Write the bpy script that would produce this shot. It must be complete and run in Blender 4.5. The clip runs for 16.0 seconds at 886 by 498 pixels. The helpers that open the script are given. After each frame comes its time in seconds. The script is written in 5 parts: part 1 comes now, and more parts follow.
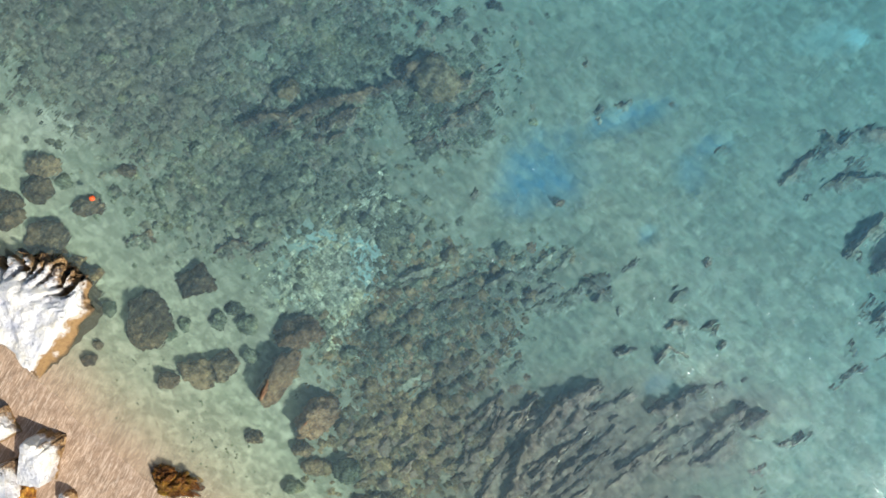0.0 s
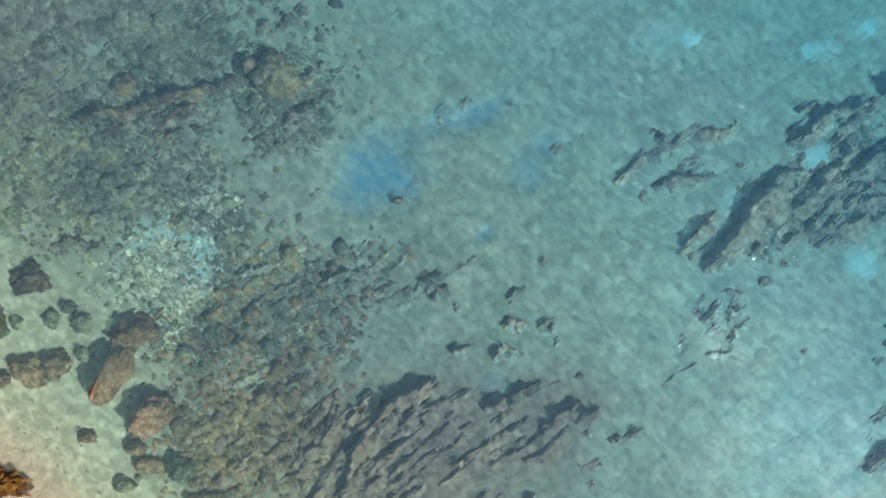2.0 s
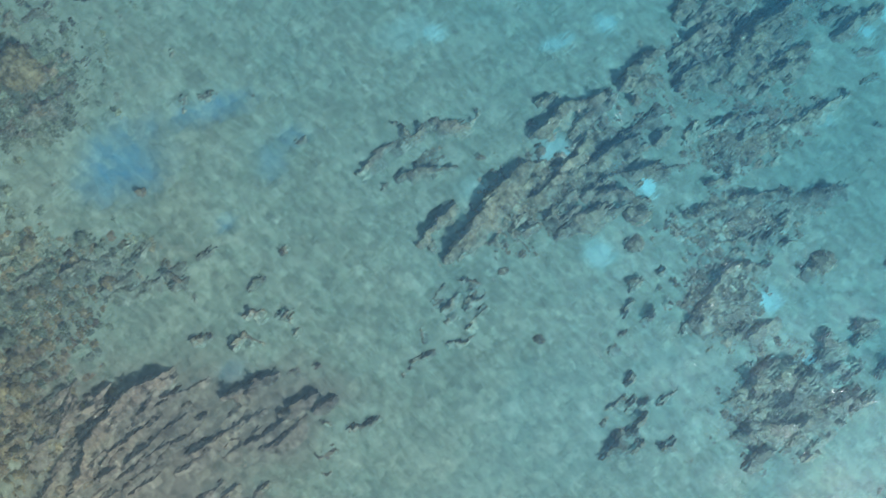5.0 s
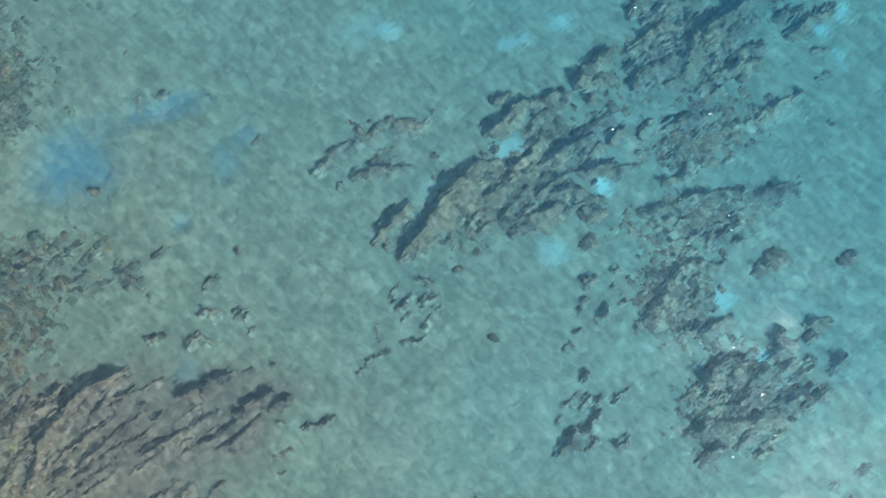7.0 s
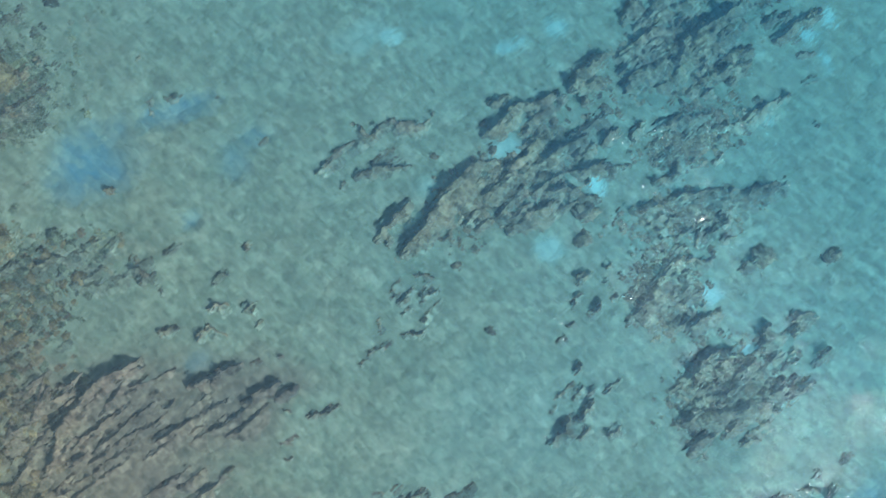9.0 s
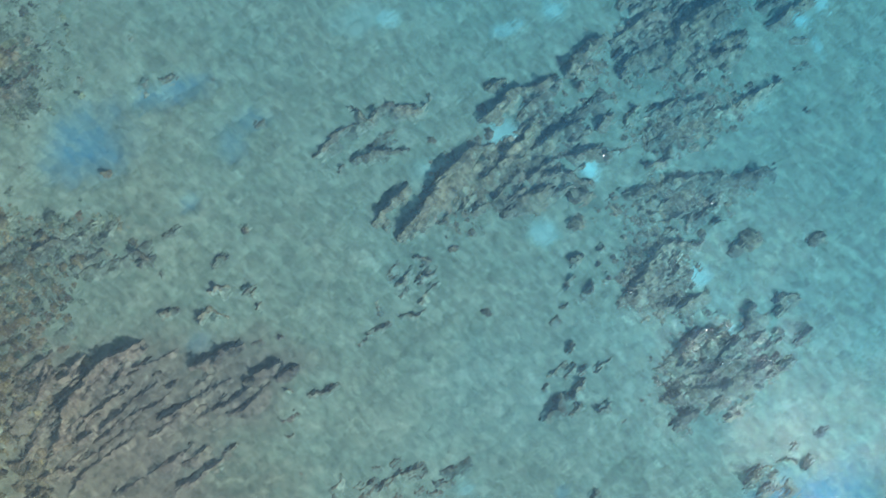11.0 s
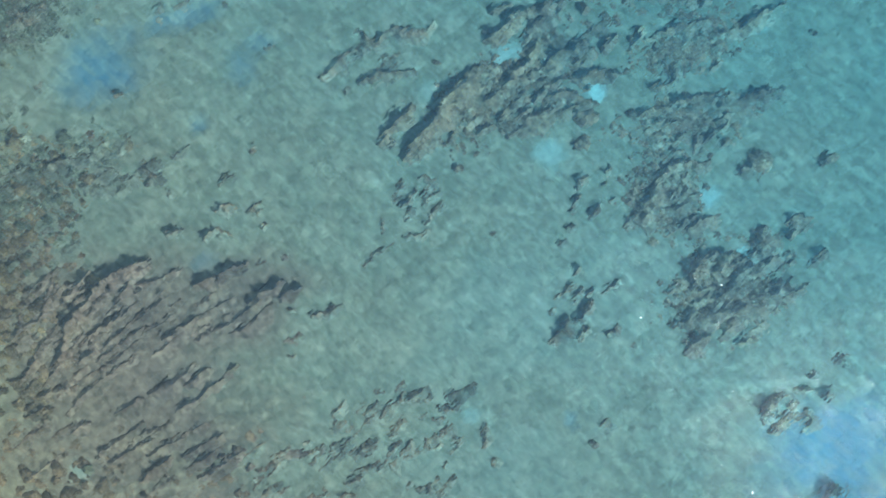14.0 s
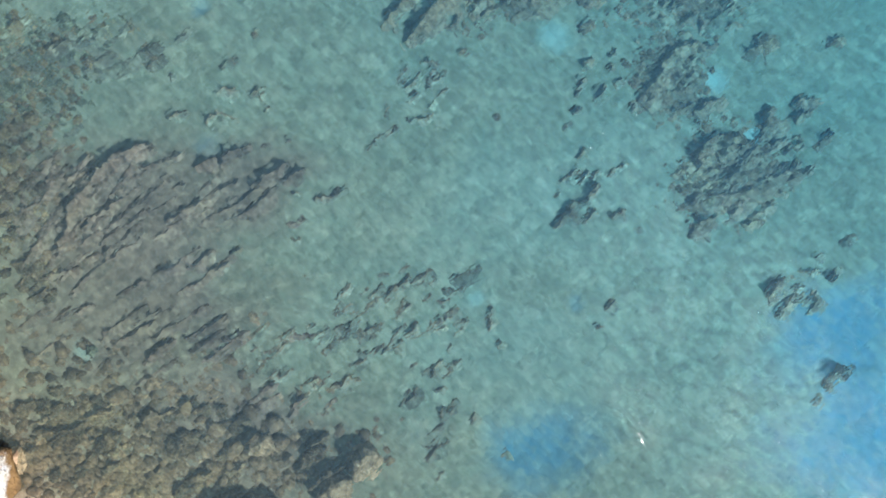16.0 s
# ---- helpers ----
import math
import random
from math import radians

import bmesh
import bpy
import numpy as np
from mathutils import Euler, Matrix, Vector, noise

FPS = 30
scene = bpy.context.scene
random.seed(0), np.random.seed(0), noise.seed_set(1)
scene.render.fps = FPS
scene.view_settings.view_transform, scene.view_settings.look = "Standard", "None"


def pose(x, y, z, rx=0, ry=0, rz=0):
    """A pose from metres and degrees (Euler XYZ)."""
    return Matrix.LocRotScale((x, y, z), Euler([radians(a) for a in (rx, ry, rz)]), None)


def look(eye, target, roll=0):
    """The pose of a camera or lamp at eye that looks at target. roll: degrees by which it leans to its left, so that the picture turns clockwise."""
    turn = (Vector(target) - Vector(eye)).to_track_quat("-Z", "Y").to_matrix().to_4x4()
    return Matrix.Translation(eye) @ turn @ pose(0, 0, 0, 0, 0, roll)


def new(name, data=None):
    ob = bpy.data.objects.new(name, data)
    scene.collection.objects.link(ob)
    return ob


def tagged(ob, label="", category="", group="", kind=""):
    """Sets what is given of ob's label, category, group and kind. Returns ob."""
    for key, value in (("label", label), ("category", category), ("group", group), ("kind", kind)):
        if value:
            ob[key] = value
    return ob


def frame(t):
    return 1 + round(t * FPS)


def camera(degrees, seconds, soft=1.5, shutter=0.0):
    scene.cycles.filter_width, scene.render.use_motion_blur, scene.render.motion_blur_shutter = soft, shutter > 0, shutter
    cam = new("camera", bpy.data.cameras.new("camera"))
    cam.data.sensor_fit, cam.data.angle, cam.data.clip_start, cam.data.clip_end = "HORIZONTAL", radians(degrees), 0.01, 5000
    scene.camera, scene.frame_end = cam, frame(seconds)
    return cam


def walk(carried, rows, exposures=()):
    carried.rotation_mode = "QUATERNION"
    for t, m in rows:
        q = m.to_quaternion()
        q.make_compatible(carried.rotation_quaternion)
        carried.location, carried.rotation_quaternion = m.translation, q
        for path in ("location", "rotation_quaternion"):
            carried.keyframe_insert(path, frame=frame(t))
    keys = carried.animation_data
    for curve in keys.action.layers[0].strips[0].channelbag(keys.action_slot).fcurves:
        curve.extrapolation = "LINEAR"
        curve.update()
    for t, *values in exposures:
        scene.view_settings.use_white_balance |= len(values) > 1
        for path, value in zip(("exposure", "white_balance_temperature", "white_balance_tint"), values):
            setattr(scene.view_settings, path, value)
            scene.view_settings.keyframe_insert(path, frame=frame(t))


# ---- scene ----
# ---- camera ----
cam = camera(71.725, 16.0, soft=1.5)
PATH = [
    (0, 0.000, 0.000, 23.635, 1.777, 1.681, 0.200),
    (0.5, 0.855, 0.041, 23.649, 1.716, 1.710, 0.269),
    (1, 2.188, 0.034, 23.546, 1.675, 1.251, 0.247),
    (1.5, 3.843, 0.056, 23.521, 1.595, 0.923, 0.194),
    (2, 6.031, 0.089, 23.564, 1.432, 0.519, 0.204),
    (2.5, 8.227, 0.025, 23.537, 1.508, 0.807, 0.134),
    (3, 10.109, -0.028, 23.533, 1.498, 0.485, 0.091),
    (3.5, 11.853, -0.076, 23.546, 1.445, 0.315, -0.006),
    (4, 13.462, -0.275, 23.638, 1.706, 0.210, 0.060),
    (4.5, 14.995, -0.557, 23.683, 2.189, 0.192, 0.016),
    (5, 16.394, -0.588, 23.685, 2.145, 0.139, 0.088),
    (5.2, 16.816, -0.577, 23.677, 2.078, -0.093, 0.048),
    (7.3, 18.183, -0.565, 23.748, 1.987, -0.083, -0.100),
    (7.5, 18.225, -0.634, 23.786, 2.099, 0.058, -0.014),
    (8, 18.262, -0.887, 23.955, 2.602, 0.211, 0.061),
    (8.5, 18.349, -0.801, 24.251, 2.271, 0.354, 0.086),
    (9, 18.330, -0.508, 24.784, 1.488, 0.298, 0.000),
    (11.5, 17.765, 0.413, 25.258, -2.247, -1.238, 0.084),
    (12, 17.964, -0.434, 25.226, -1.754, -0.714, 0.068),
    (12.5, 18.128, -1.654, 25.235, -0.700, -0.291, 0.014),
    (13, 18.234, -2.767, 25.263, 0.546, 0.051, 0.059),
    (13.5, 18.378, -3.768, 25.155, 1.369, 0.439, 0.113),
    (14, 18.350, -4.973, 25.115, 2.083, 0.481, 0.171),
    (14.5, 18.348, -6.095, 25.036, 2.058, 0.602, 0.101),
    (15, 18.208, -7.355, 24.984, 1.979, 0.478, 0.107),
    (15.5, 18.166, -8.534, 24.905, 1.594, 0.445, 0.166),
    (16, 18.167, -9.777, 24.818, 1.680, 0.481, 0.097),
]
walk(cam, [(t, pose(*p)) for t, *p in PATH], exposures=[(0, -0.01, 6500, 6), (1.5, 0.03, 6500, 7.5), (4, 0.05, 6500, 10), (16, 0.05, 6500, 10)])

# ---- light: high clear sun, open sky ----
SUN_FROM = Vector((0.80, -0.56, 0.88)).normalized()
world = bpy.data.worlds.new("sky")
scene.world = world
world.use_nodes = True
sky = world.node_tree.nodes.new("ShaderNodeTexSky")
sky.sky_type, sky.sun_disc = "NISHITA", False
sky.sun_elevation = math.asin(SUN_FROM.z)
sky.sun_rotation = math.atan2(SUN_FROM.x, SUN_FROM.y)
world.node_tree.links.new(sky.outputs[0], world.node_tree.nodes["Background"].inputs[0])
world.node_tree.nodes["Background"].inputs[1].default_value = 0.085
sun = new("sun", bpy.data.lights.new("sun", "SUN"))
sun.data.energy, sun.data.angle, sun.data.color = 5.0, radians(0.53), (1.0, 0.95, 0.88)
sun.matrix_world = look(SUN_FROM * 60, (0, 0, 0))


# ---- numeric noise ----
def lattice(ix, iy, seed):
    h = (ix.astype(np.int64) * 374761393 + iy.astype(np.int64) * 668265263 + seed * 974634777) & 0xFFFFFFFF
    h = ((h ^ (h >> 13)) * 1274126177) & 0xFFFFFFFF
    return ((h ^ (h >> 16)) & 0xFFFF) / 32767.5 - 1.0


def vnoise(x, y, seed=0):
    x, y = np.asarray(x, float), np.asarray(y, float)
    ix, iy = np.floor(x), np.floor(y)
    fx, fy = x - ix, y - iy
    fx, fy = fx * fx * (3 - 2 * fx), fy * fy * (3 - 2 * fy)
    a = lattice(ix, iy, seed) * (1 - fx) + lattice(ix + 1, iy, seed) * fx
    b = lattice(ix, iy + 1, seed) * (1 - fx) + lattice(ix + 1, iy + 1, seed) * fx
    return a * (1 - fy) + b * fy


def fbm(x, y, octaves=4, seed=0):
    total, gain = 0.0, 1.0
    for k in range(octaves):
        total = total + gain * vnoise(x * 2 ** k + 17.3 * k, y * 2 ** k - 9.1 * k, seed + k)
        gain *= 0.5
    return total / 1.6


def smooth(a, b, v):
    u = np.clip((np.asarray(v, float) - a) / (b - a), 0, 1)
    return u * u * (3 - 2 * u)


# ---- the lie of the land ----
def offshore(x, y):
    """Metres out from the waterline."""
    return 0.68 * (x + 17.9) + 0.73 * (y + 3.05)


def patch(x, y, cx, cy, rx, ry, turn=0.0, ragged=0.35, seed=3):
    """1 inside a soft-edged oval patch, 0 outside."""
    c, s = math.cos(radians(turn)), math.sin(radians(turn))
    u, v = ((x - cx) * c + (y - cy) * s) / rx, ((y - cy) * c - (x - cx) * s) / ry
    r = np.sqrt(u * u + v * v) + ragged * fbm(x / (0.5 * min(rx, ry) + 0.3), y / (0.5 * min(rx, ry) + 0.3), 3, seed)
    return 1 - smooth(0.3, 1.45, r)


# pools of deeper blue water, pockets of pale sand and painted glint haze: centre, radii, strength
POOLS = [
    (3.1, 3.85, 1.8, 1.65, 0.8),
    (6.7, 6.05, 1.9, 0.6, 0.62),
    (9.3, 4.0, 0.75, 0.9, 0.38),
    (7.55, 1.38, 0.45, 0.36, 0.5),
    (22.14, -17.54, 2.35, 1.9, 0.92),
    (35.3, -12.6, 3.3, 2.2, 1),
    (36.4, -17.0, 4.3, 3.8, 1),
    (23.61, -11.26, 0.36, 0.43, 0.5),
    (7.94, -4.59, 0.6, 0.48, 0.35),
    (10.2, 4.95, 0.75, 0.45, 0.45),
]
POCKETS = [
    (14.7, 9.3, 1.4, 0.8, 0.2),
    (15.9, 9.36, 0.53, 0.38, 0.5),
    (21.03, 8.87, 0.72, 0.38, 0.5),
    (22.99, 9.79, 0.62, 0.38, 0.5),
    (33.89, 9.39, 0.43, 0.33, 0.7),
    (34.77, 10.21, 0.33, 0.43, 0.6),
    (34.61, 8.27, 0.24, 0.48, 0.4),
    (24.64, 2.99, 0.38, 0.53, 1),
    (22.75, 0.2, 0.7, 0.6, 0.45),
    (29.62, -1.73, 0.57, 0.48, 0.6),
    (31.13, -4.13, 0.53, 0.33, 0.6),
    (21.0, 4.48, 0.95, 0.48, 0.5),
    (17.61, 2.86, 0.62, 0.48, 0.3),
    (31.99, 5.81, 0.38, 0.33, 0.4),
    (-5.05, 0.09, 2.4, 2.0, 0.58),
    (19.41, -11.15, 0.48, 0.36, 0.4),
    # wide and faint: brighter sand, with glint haze put into the bed colour
    (20.73, -13.76, 4.78, 3.58, 0.13),
    (20.49, -7.45, 6.21, 3.34, 0.1),
    (2.96, -13.4, 0.43, 0.53, 0.35),
]
# ground strewn with weedy cobbles: centre, radii, turn, strength
STONY_SHALLOWS = [
    (-13.23, 8.47, 7.53, 4.33, -25, 0.85),
    (-8.44, 3.31, 5.93, 2.96, 10, 0.75),
    (-4.03, 1.24, 3.19, 2.74, 0, 0.5),
    (-1.72, -1.95, 5.47, 2.74, 20, 0.75),
    (-2.59, -6.65, 3.42, 3.42, 0, 0.85),
    (-11.41, 10.62, 9.58, 1.82, 0, 0.8),
    (-0.91, -5.65, 3.35, 4.78, 0, 0.8),
    (4.21, -15.62, 7.89, 3.35, 0, 0.95),
    (10.09, -17.97, 5.26, 2.63, 0, 0.8),
    (1.43, -17.84, 3.58, 2.15, 0, 0.9),
    (1.54, 8.97, 3.34, 3.58, 0, 0.35),
]
RUBBLE_REEFS = [
    (21.01, 3.11, 4.53, 1.79, 35, 0.75),
    (28.37, 9.01, 4.53, 2.27, 30, 0.75),
    (30.33, -5.8, 2.98, 2.15, 20, 0.75),
    (27.74, -1.73, 1.91, 2.15, 40, 0.6),
    (29, 1.77, 3.58, 1.07, 10, 0.6),
    (29.05, 5.07, 2.86, 1.55, 20, 0.5),
    (3.45, -8.06, 5.74, 3.58, 20, 0.95),
    (5.02, -12.58, 7.17, 2.39, 20, 0.9),
    (9.16, -6.59, 3.58, 1.67, 20, 0.75),
]
STONY_EDGES = [
    (-0.61, 6.58, 2.05, 2.51, -20, 0.9),
    (-6.41, 6.11, 3.88, 1.37, 15, 0.8),
    (0.8, -11.87, 2.87, 5.97, 0, 0.9),
    (1.92, -0.34, 5.25, 1.37, 10, 0.55),
    (3.7, -7.07, 5.93, 2.74, 15, 0.8),
    (-5.05, 8.94, 3.42, 1.82, 0, 0.75),
    (5.27, -18.6, 2.87, 1.43, 0, 0.95),
]
COBBLE_GROUND = STONY_SHALLOWS + RUBBLE_REEFS + STONY_EDGES


def cobble_cover(x, y):
    cover = 0.0
    for k, (cx, cy, rx, ry, turn, much) in enumerate(COBBLE_GROUND):
        cover = np.maximum(cover, much * patch(x, y, cx, cy, rx, ry, turn, 0.3, 20 + k))
    return cover


# bare brown rock between the strata and under the shore stones: centre, radii, turn, strength
ROCK_GROUND = [
    (4.2, -8.4, 6.2, 4.2, 20, 0.9),
    (9.2, -6.6, 3.4, 2.0, 25, 0.8),
    (3.6, -12.6, 6.4, 3.0, 12, 0.9),
    (6.0, -17.2, 9.0, 3.6, -8, 0.95),
]


def rock_floor(x, y):
    bare = 0.0
    for k, (cx, cy, rx, ry, turn, much) in enumerate(ROCK_GROUND):
        bare = np.maximum(bare, much * patch(x, y, cx, cy, rx, ry, turn, 0.4, 130 + k))
    return bare


def pool_depth(x, y):
    deep = 0.0
    for k, (cx, cy, rx, ry, much) in enumerate(POOLS):
        deep = np.maximum(deep, much * patch(x, y, cx, cy, rx, ry, 20.0, 0.4, 40 + k))
    return deep


def pocket_pale(x, y):
    pale = 0.0
    for k, (cx, cy, rx, ry, much) in enumerate(POCKETS):
        pale = np.maximum(pale, much * patch(x, y, cx, cy, rx, ry, 15.0, 0.5, 60 + k))
    return pale


def bed(x, y, fine=True):
    """Height of the ground: beach above the water, sea bed below it."""
    x, y = np.asarray(x, float), np.asarray(y, float)
    d = offshore(x, y) + 0.5 * fbm(x * 0.35, y * 0.35, 3, 5)
    out = np.maximum(d, 0)
    z = np.where(d < 0, -0.1 * np.maximum(d, -40), -1.35 * (1 - np.exp(-out / 5.0)) - 0.018 * np.minimum(out, 45))
    z = z + smooth(0.5, 7, d) * 0.12 * fbm(x * 0.3, y * 0.3, 3, 8)
    z = z - 0.25 * pool_depth(x, y)
    if fine:
        along, across = 0.8 * x + 0.6 * y, 0.8 * y - 0.6 * x
        wet = smooth(0.3, 3.0, d)
        z = z + wet * 0.035 * fbm(along * 0.9, across * 2.4, 3, 11)
        z = z + cobble_cover(x, y) * wet * (0.06 * np.abs(vnoise(x * 2.6, y * 2.6, 12)) + 0.05 * fbm(x * 3.5, y * 3.5, 2, 13))
        z = z + (1 - wet) * 0.012 * fbm(across * 3.0, along * 0.8, 3, 14)
    return z


# ---- materials ----
def material(name):
    mat = bpy.data.materials.new(name)
    mat.use_nodes = True
    nt = mat.node_tree
    nt.nodes.clear()
    out = nt.nodes.new("ShaderNodeOutputMaterial")

    def node(kind, props=None, **ins):
        n = nt.nodes.new("ShaderNode" + kind)
        if "blend_type" in (props or {}):
            n.blend_type = props["blend_type"]
        if "vector_type" in (props or {}):
            n.vector_type = props["vector_type"]
        if "operation" in (props or {}):
            n.operation = props["operation"]
        if "attribute_name" in (props or {}):
            n.attribute_name = props["attribute_name"]
        for k, v in ins.items():
            key = int(k[1:]) if k[0] == "i" and k[1:].isdigit() else k.replace("_", " ")
            if isinstance(v, bpy.types.NodeSocket):
                nt.links.new(v, n.inputs[key])
            else:
                n.inputs[key].default_value = v
        return n
    return mat, nt, node, out


def mix(node, fac, a, b, blend="MIX"):
    return node("MixRGB", {"blend_type": blend}, i0=fac, i1=a, i2=b).outputs[0]


def ramp(node, fac, *stops):
    r = node("ValToRGB", i0=fac)
    el = r.color_ramp.elements
    while len(el) < len(stops):
        el.new(0.5)
    for e, (p, c) in zip(el, stops):
        e.position, e.color = p, (*c, 1) if len(c) == 3 else c
    return r.outputs[0]


def grey(v):
    return (v, v, v)


def noise_tex(node, vec, scale, detail=4.0, rough=0.55, distort=0.0):
    return node("TexNoise", Vector=vec, Scale=scale, Detail=detail, Roughness=rough, Distortion=distort).outputs[0]


def attr(node, name):
    return node("Attribute", {"attribute_name": name}).outputs["Fac"]


def mat_seabed():
    mat, nt, node, out = material("sand_and_weed")
    pos = node("NewGeometry").outputs["Position"]
    n1 = noise_tex(node, pos, 0.55, 5)
    n2 = noise_tex(node, pos, 2.6, 4, 0.55)
    n3 = noise_tex(node, pos, 14.0, 3)
    turned = node("Mapping", {"vector_type": "TEXTURE"}, Vector=pos, Rotation=(0, 0, radians(-42)), Scale=(0.62, 0.3, 1)).outputs[0]
    streak = noise_tex(node, turned, 0.8, 2, 0.4, 0.4)
    sand = ramp(node, n2, (0.28, (0.162, 0.19, 0.133)), (0.72, (0.352, 0.352, 0.258)))
    sand = mix(node, ramp(node, n1, (0.40, grey(0)), (0.66, grey(0.5))), sand, (0.15, 0.19, 0.14, 1))
    # pale streaks and mottle put caustic-like light patches into the sand colour
    sand = mix(node, ramp(node, streak, (0.5, grey(0)), (0.75, grey(0.4))), sand, (0.40, 0.42, 0.33, 1))
    mottle = noise_tex(node, node("Mapping", {"vector_type": "TEXTURE"}, Vector=pos, Rotation=(0, 0, radians(-35)), Scale=(0.55, 0.34, 1)).outputs[0], 1.0, 3, 0.55, 0.8)
    sand = mix(node, 1.0, sand, ramp(node, mottle, (0.32, grey(0.80)), (0.5, grey(1.0)), (0.68, grey(1.26))), "MULTIPLY")
    weed = ramp(node, n2, (0.30, (0.070, 0.068, 0.05)), (0.5, (0.185, 0.178, 0.128)), (0.72, (0.38, 0.355, 0.255)))
    cover = attr(node, "cover")
    lumpy = node("Math", {"operation": "MULTIPLY_ADD"}, i0=node("Math", {"operation": "SUBTRACT"}, i0=n2, i1=0.5).outputs[0], i1=1.2, i2=cover).outputs[0]
    col = mix(node, ramp(node, lumpy, (0.25, grey(0)), (0.75, grey(0.92))), sand, weed)
    platform = ramp(node, n2, (0.28, (0.105, 0.078, 0.06)), (0.5, (0.21, 0.154, 0.118)), (0.72, (0.325, 0.243, 0.18)))
    col = mix(node, attr(node, "rock"), col, platform)
    col = mix(node, attr(node, "clean"), col, mix(node, ramp(node, mottle, (0.42, grey(0.75)), (0.6, grey(0))), ramp(node, n2, (0.3, (0.42, 0.39, 0.30)), (0.7, (0.64, 0.60, 0.48))), (0.29, 0.275, 0.205, 1)))
    beach = ramp(node, n2, (0.3, (0.34, 0.225, 0.148)), (0.7, (0.51, 0.355, 0.25)))
    beach = mix(node, ramp(node, n3, (0.45, grey(0)), (0.7, grey(0.5))), beach, (0.60, 0.44, 0.32, 1))
    lines = noise_tex(node, node("Mapping", {"vector_type": "TEXTURE"}, Vector=pos, Rotation=(0, 0, radians(64)), Scale=(0.50, 0.075, 1)).outputs[0], 1.0, 4, 0.6, 1.2)
    beach = mix(node, ramp(node, lines, (0.5, grey(0)), (0.66, grey(0.85))), beach, (0.72, 0.56, 0.43, 1))
    beach = mix(node, ramp(node, lines, (0.34, grey(0.7)), (0.48, grey(0))), beach, (0.28, 0.185, 0.12, 1))
    col = mix(node, attr(node, "beach"), col, beach)
    col = mix(node, attr(node, "pale"), col, (0.42, 0.66, 0.62, 1))
    col = mix(node, node("Math", {"operation": "MULTIPLY"}, i0=attr(node, "pool"), i1=node("MapRange", Value=mottle, From_Min=0.3, From_Max=0.7, To_Min=1.15, To_Max=0.6).outputs[0]).outputs[0], col, (0.05, 0.235, 0.355, 1))
    ripple = node("Bump", Strength=1.0, Distance=0.10, Height=streak)
    bump = node("Bump", Strength=0.8, Distance=0.10, Height=n2, Normal=ripple.outputs[0])
    bump2 = node("Bump", Strength=0.35, Distance=0.015, Height=n3, Normal=bump.outputs[0])
    bsdf = node("BsdfPrincipled", Base_Color=col, Roughness=0.9, Normal=bump2.outputs[0])
    bsdf.inputs["Specular IOR Level"].default_value = 0.15
    nt.links.new(bsdf.outputs[0], out.inputs[0])
    return mat


def mat_rock(name, dark, mid, light, scale=2.2, rough=0.9, bumps=0.9, growth=None, growth_at=0.55, spread=0.4, drifted=False, furrow=0.0):
    """Weathered stone: two scales of mottling, cracks, and a growth of weed or lichen in patches."""
    mat, nt, node, out = material(name)
    pos = node("NewGeometry").outputs["Position"]
    tone = node("Math", {"operation": "FRACT"}, i0=node("Math", {"operation": "ADD"}, i0=node("ObjectInfo").outputs["Random"], i1=node("NewGeometry").outputs["Random Per Island"]).outputs[0]).outputs[0]
    n1 = noise_tex(node, pos, scale, 6, 0.65)
    n2 = noise_tex(node, pos, scale * 5.5, 5, 0.6)
    n0 = noise_tex(node, pos, scale * 0.3, 3)
    col = ramp(node, n1, (0.28, dark), (0.5, mid), (0.74, light))
    col = mix(node, ramp(node, n2, (0.4, grey(0.45)), (0.62, grey(0))), col, (*dark, 1))
    if furrow:
        along = node("Mapping", {"vector_type": "TEXTURE"}, Vector=pos, Rotation=(0, 0, radians(62)), Scale=(0.55, 0.13, 0.4)).outputs[0]
        lines = noise_tex(node, along, 1.0, 3, 0.6, 0.6)
        # furrow shade is put into the colour; the bump below dents the same lines
        col = mix(node, ramp(node, lines, (0.36, grey(furrow)), (0.5, grey(0))), col, (*dark, 1))
    if growth:
        col = mix(node, ramp(node, n0, (growth_at - 0.07, grey(0)), (growth_at + 0.09, grey(0.8))), col, (*growth, 1))
    if drifted:
        silted = ramp(node, n1, (0.3, (0.17, 0.195, 0.145)), (0.7, (0.32, 0.33, 0.26)))
        col = mix(node, attr(node, "drift"), col, silted)
    stain = noise_tex(node, pos, 0.45, 4, 0.6)
    col = mix(node, 1.0, col, ramp(node, stain, (0.34, (0.58, 0.60, 0.62)), (0.5, (1.0, 1.0, 1.0)), (0.66, (1.27, 1.24, 1.18))), "MULTIPLY")
    blotch = noise_tex(node, pos, scale * 2.2, 2, 0.5, 0.5)
    col = mix(node, 1.0, col, ramp(node, blotch, (0.34, grey(0.62)), (0.5, grey(1.0)), (0.66, grey(1.32))), "MULTIPLY")
    vary = node("MapRange", Value=tone, To_Min=1 - spread, To_Max=1 + spread).outputs[0]
    col = mix(node, 1.0, col, node("CombineColor", Red=vary, Green=vary, Blue=vary).outputs[0], "MULTIPLY")
    bump = node("Bump", Strength=bumps, Distance=0.22, Height=n1)
    if furrow:
        bump = node("Bump", Strength=1.0, Distance=0.12, Height=lines, Normal=bump.outputs[0])
    bump2 = node("Bump", Strength=bumps, Distance=0.07, Height=n2, Normal=bump.outputs[0])
    bsdf = node("BsdfPrincipled", Base_Color=col, Roughness=rough, Normal=bump2.outputs[0])
    bsdf.inputs["Specular IOR Level"].default_value = 0.2
    nt.links.new(bsdf.outputs[0], out.inputs[0])
    return mat


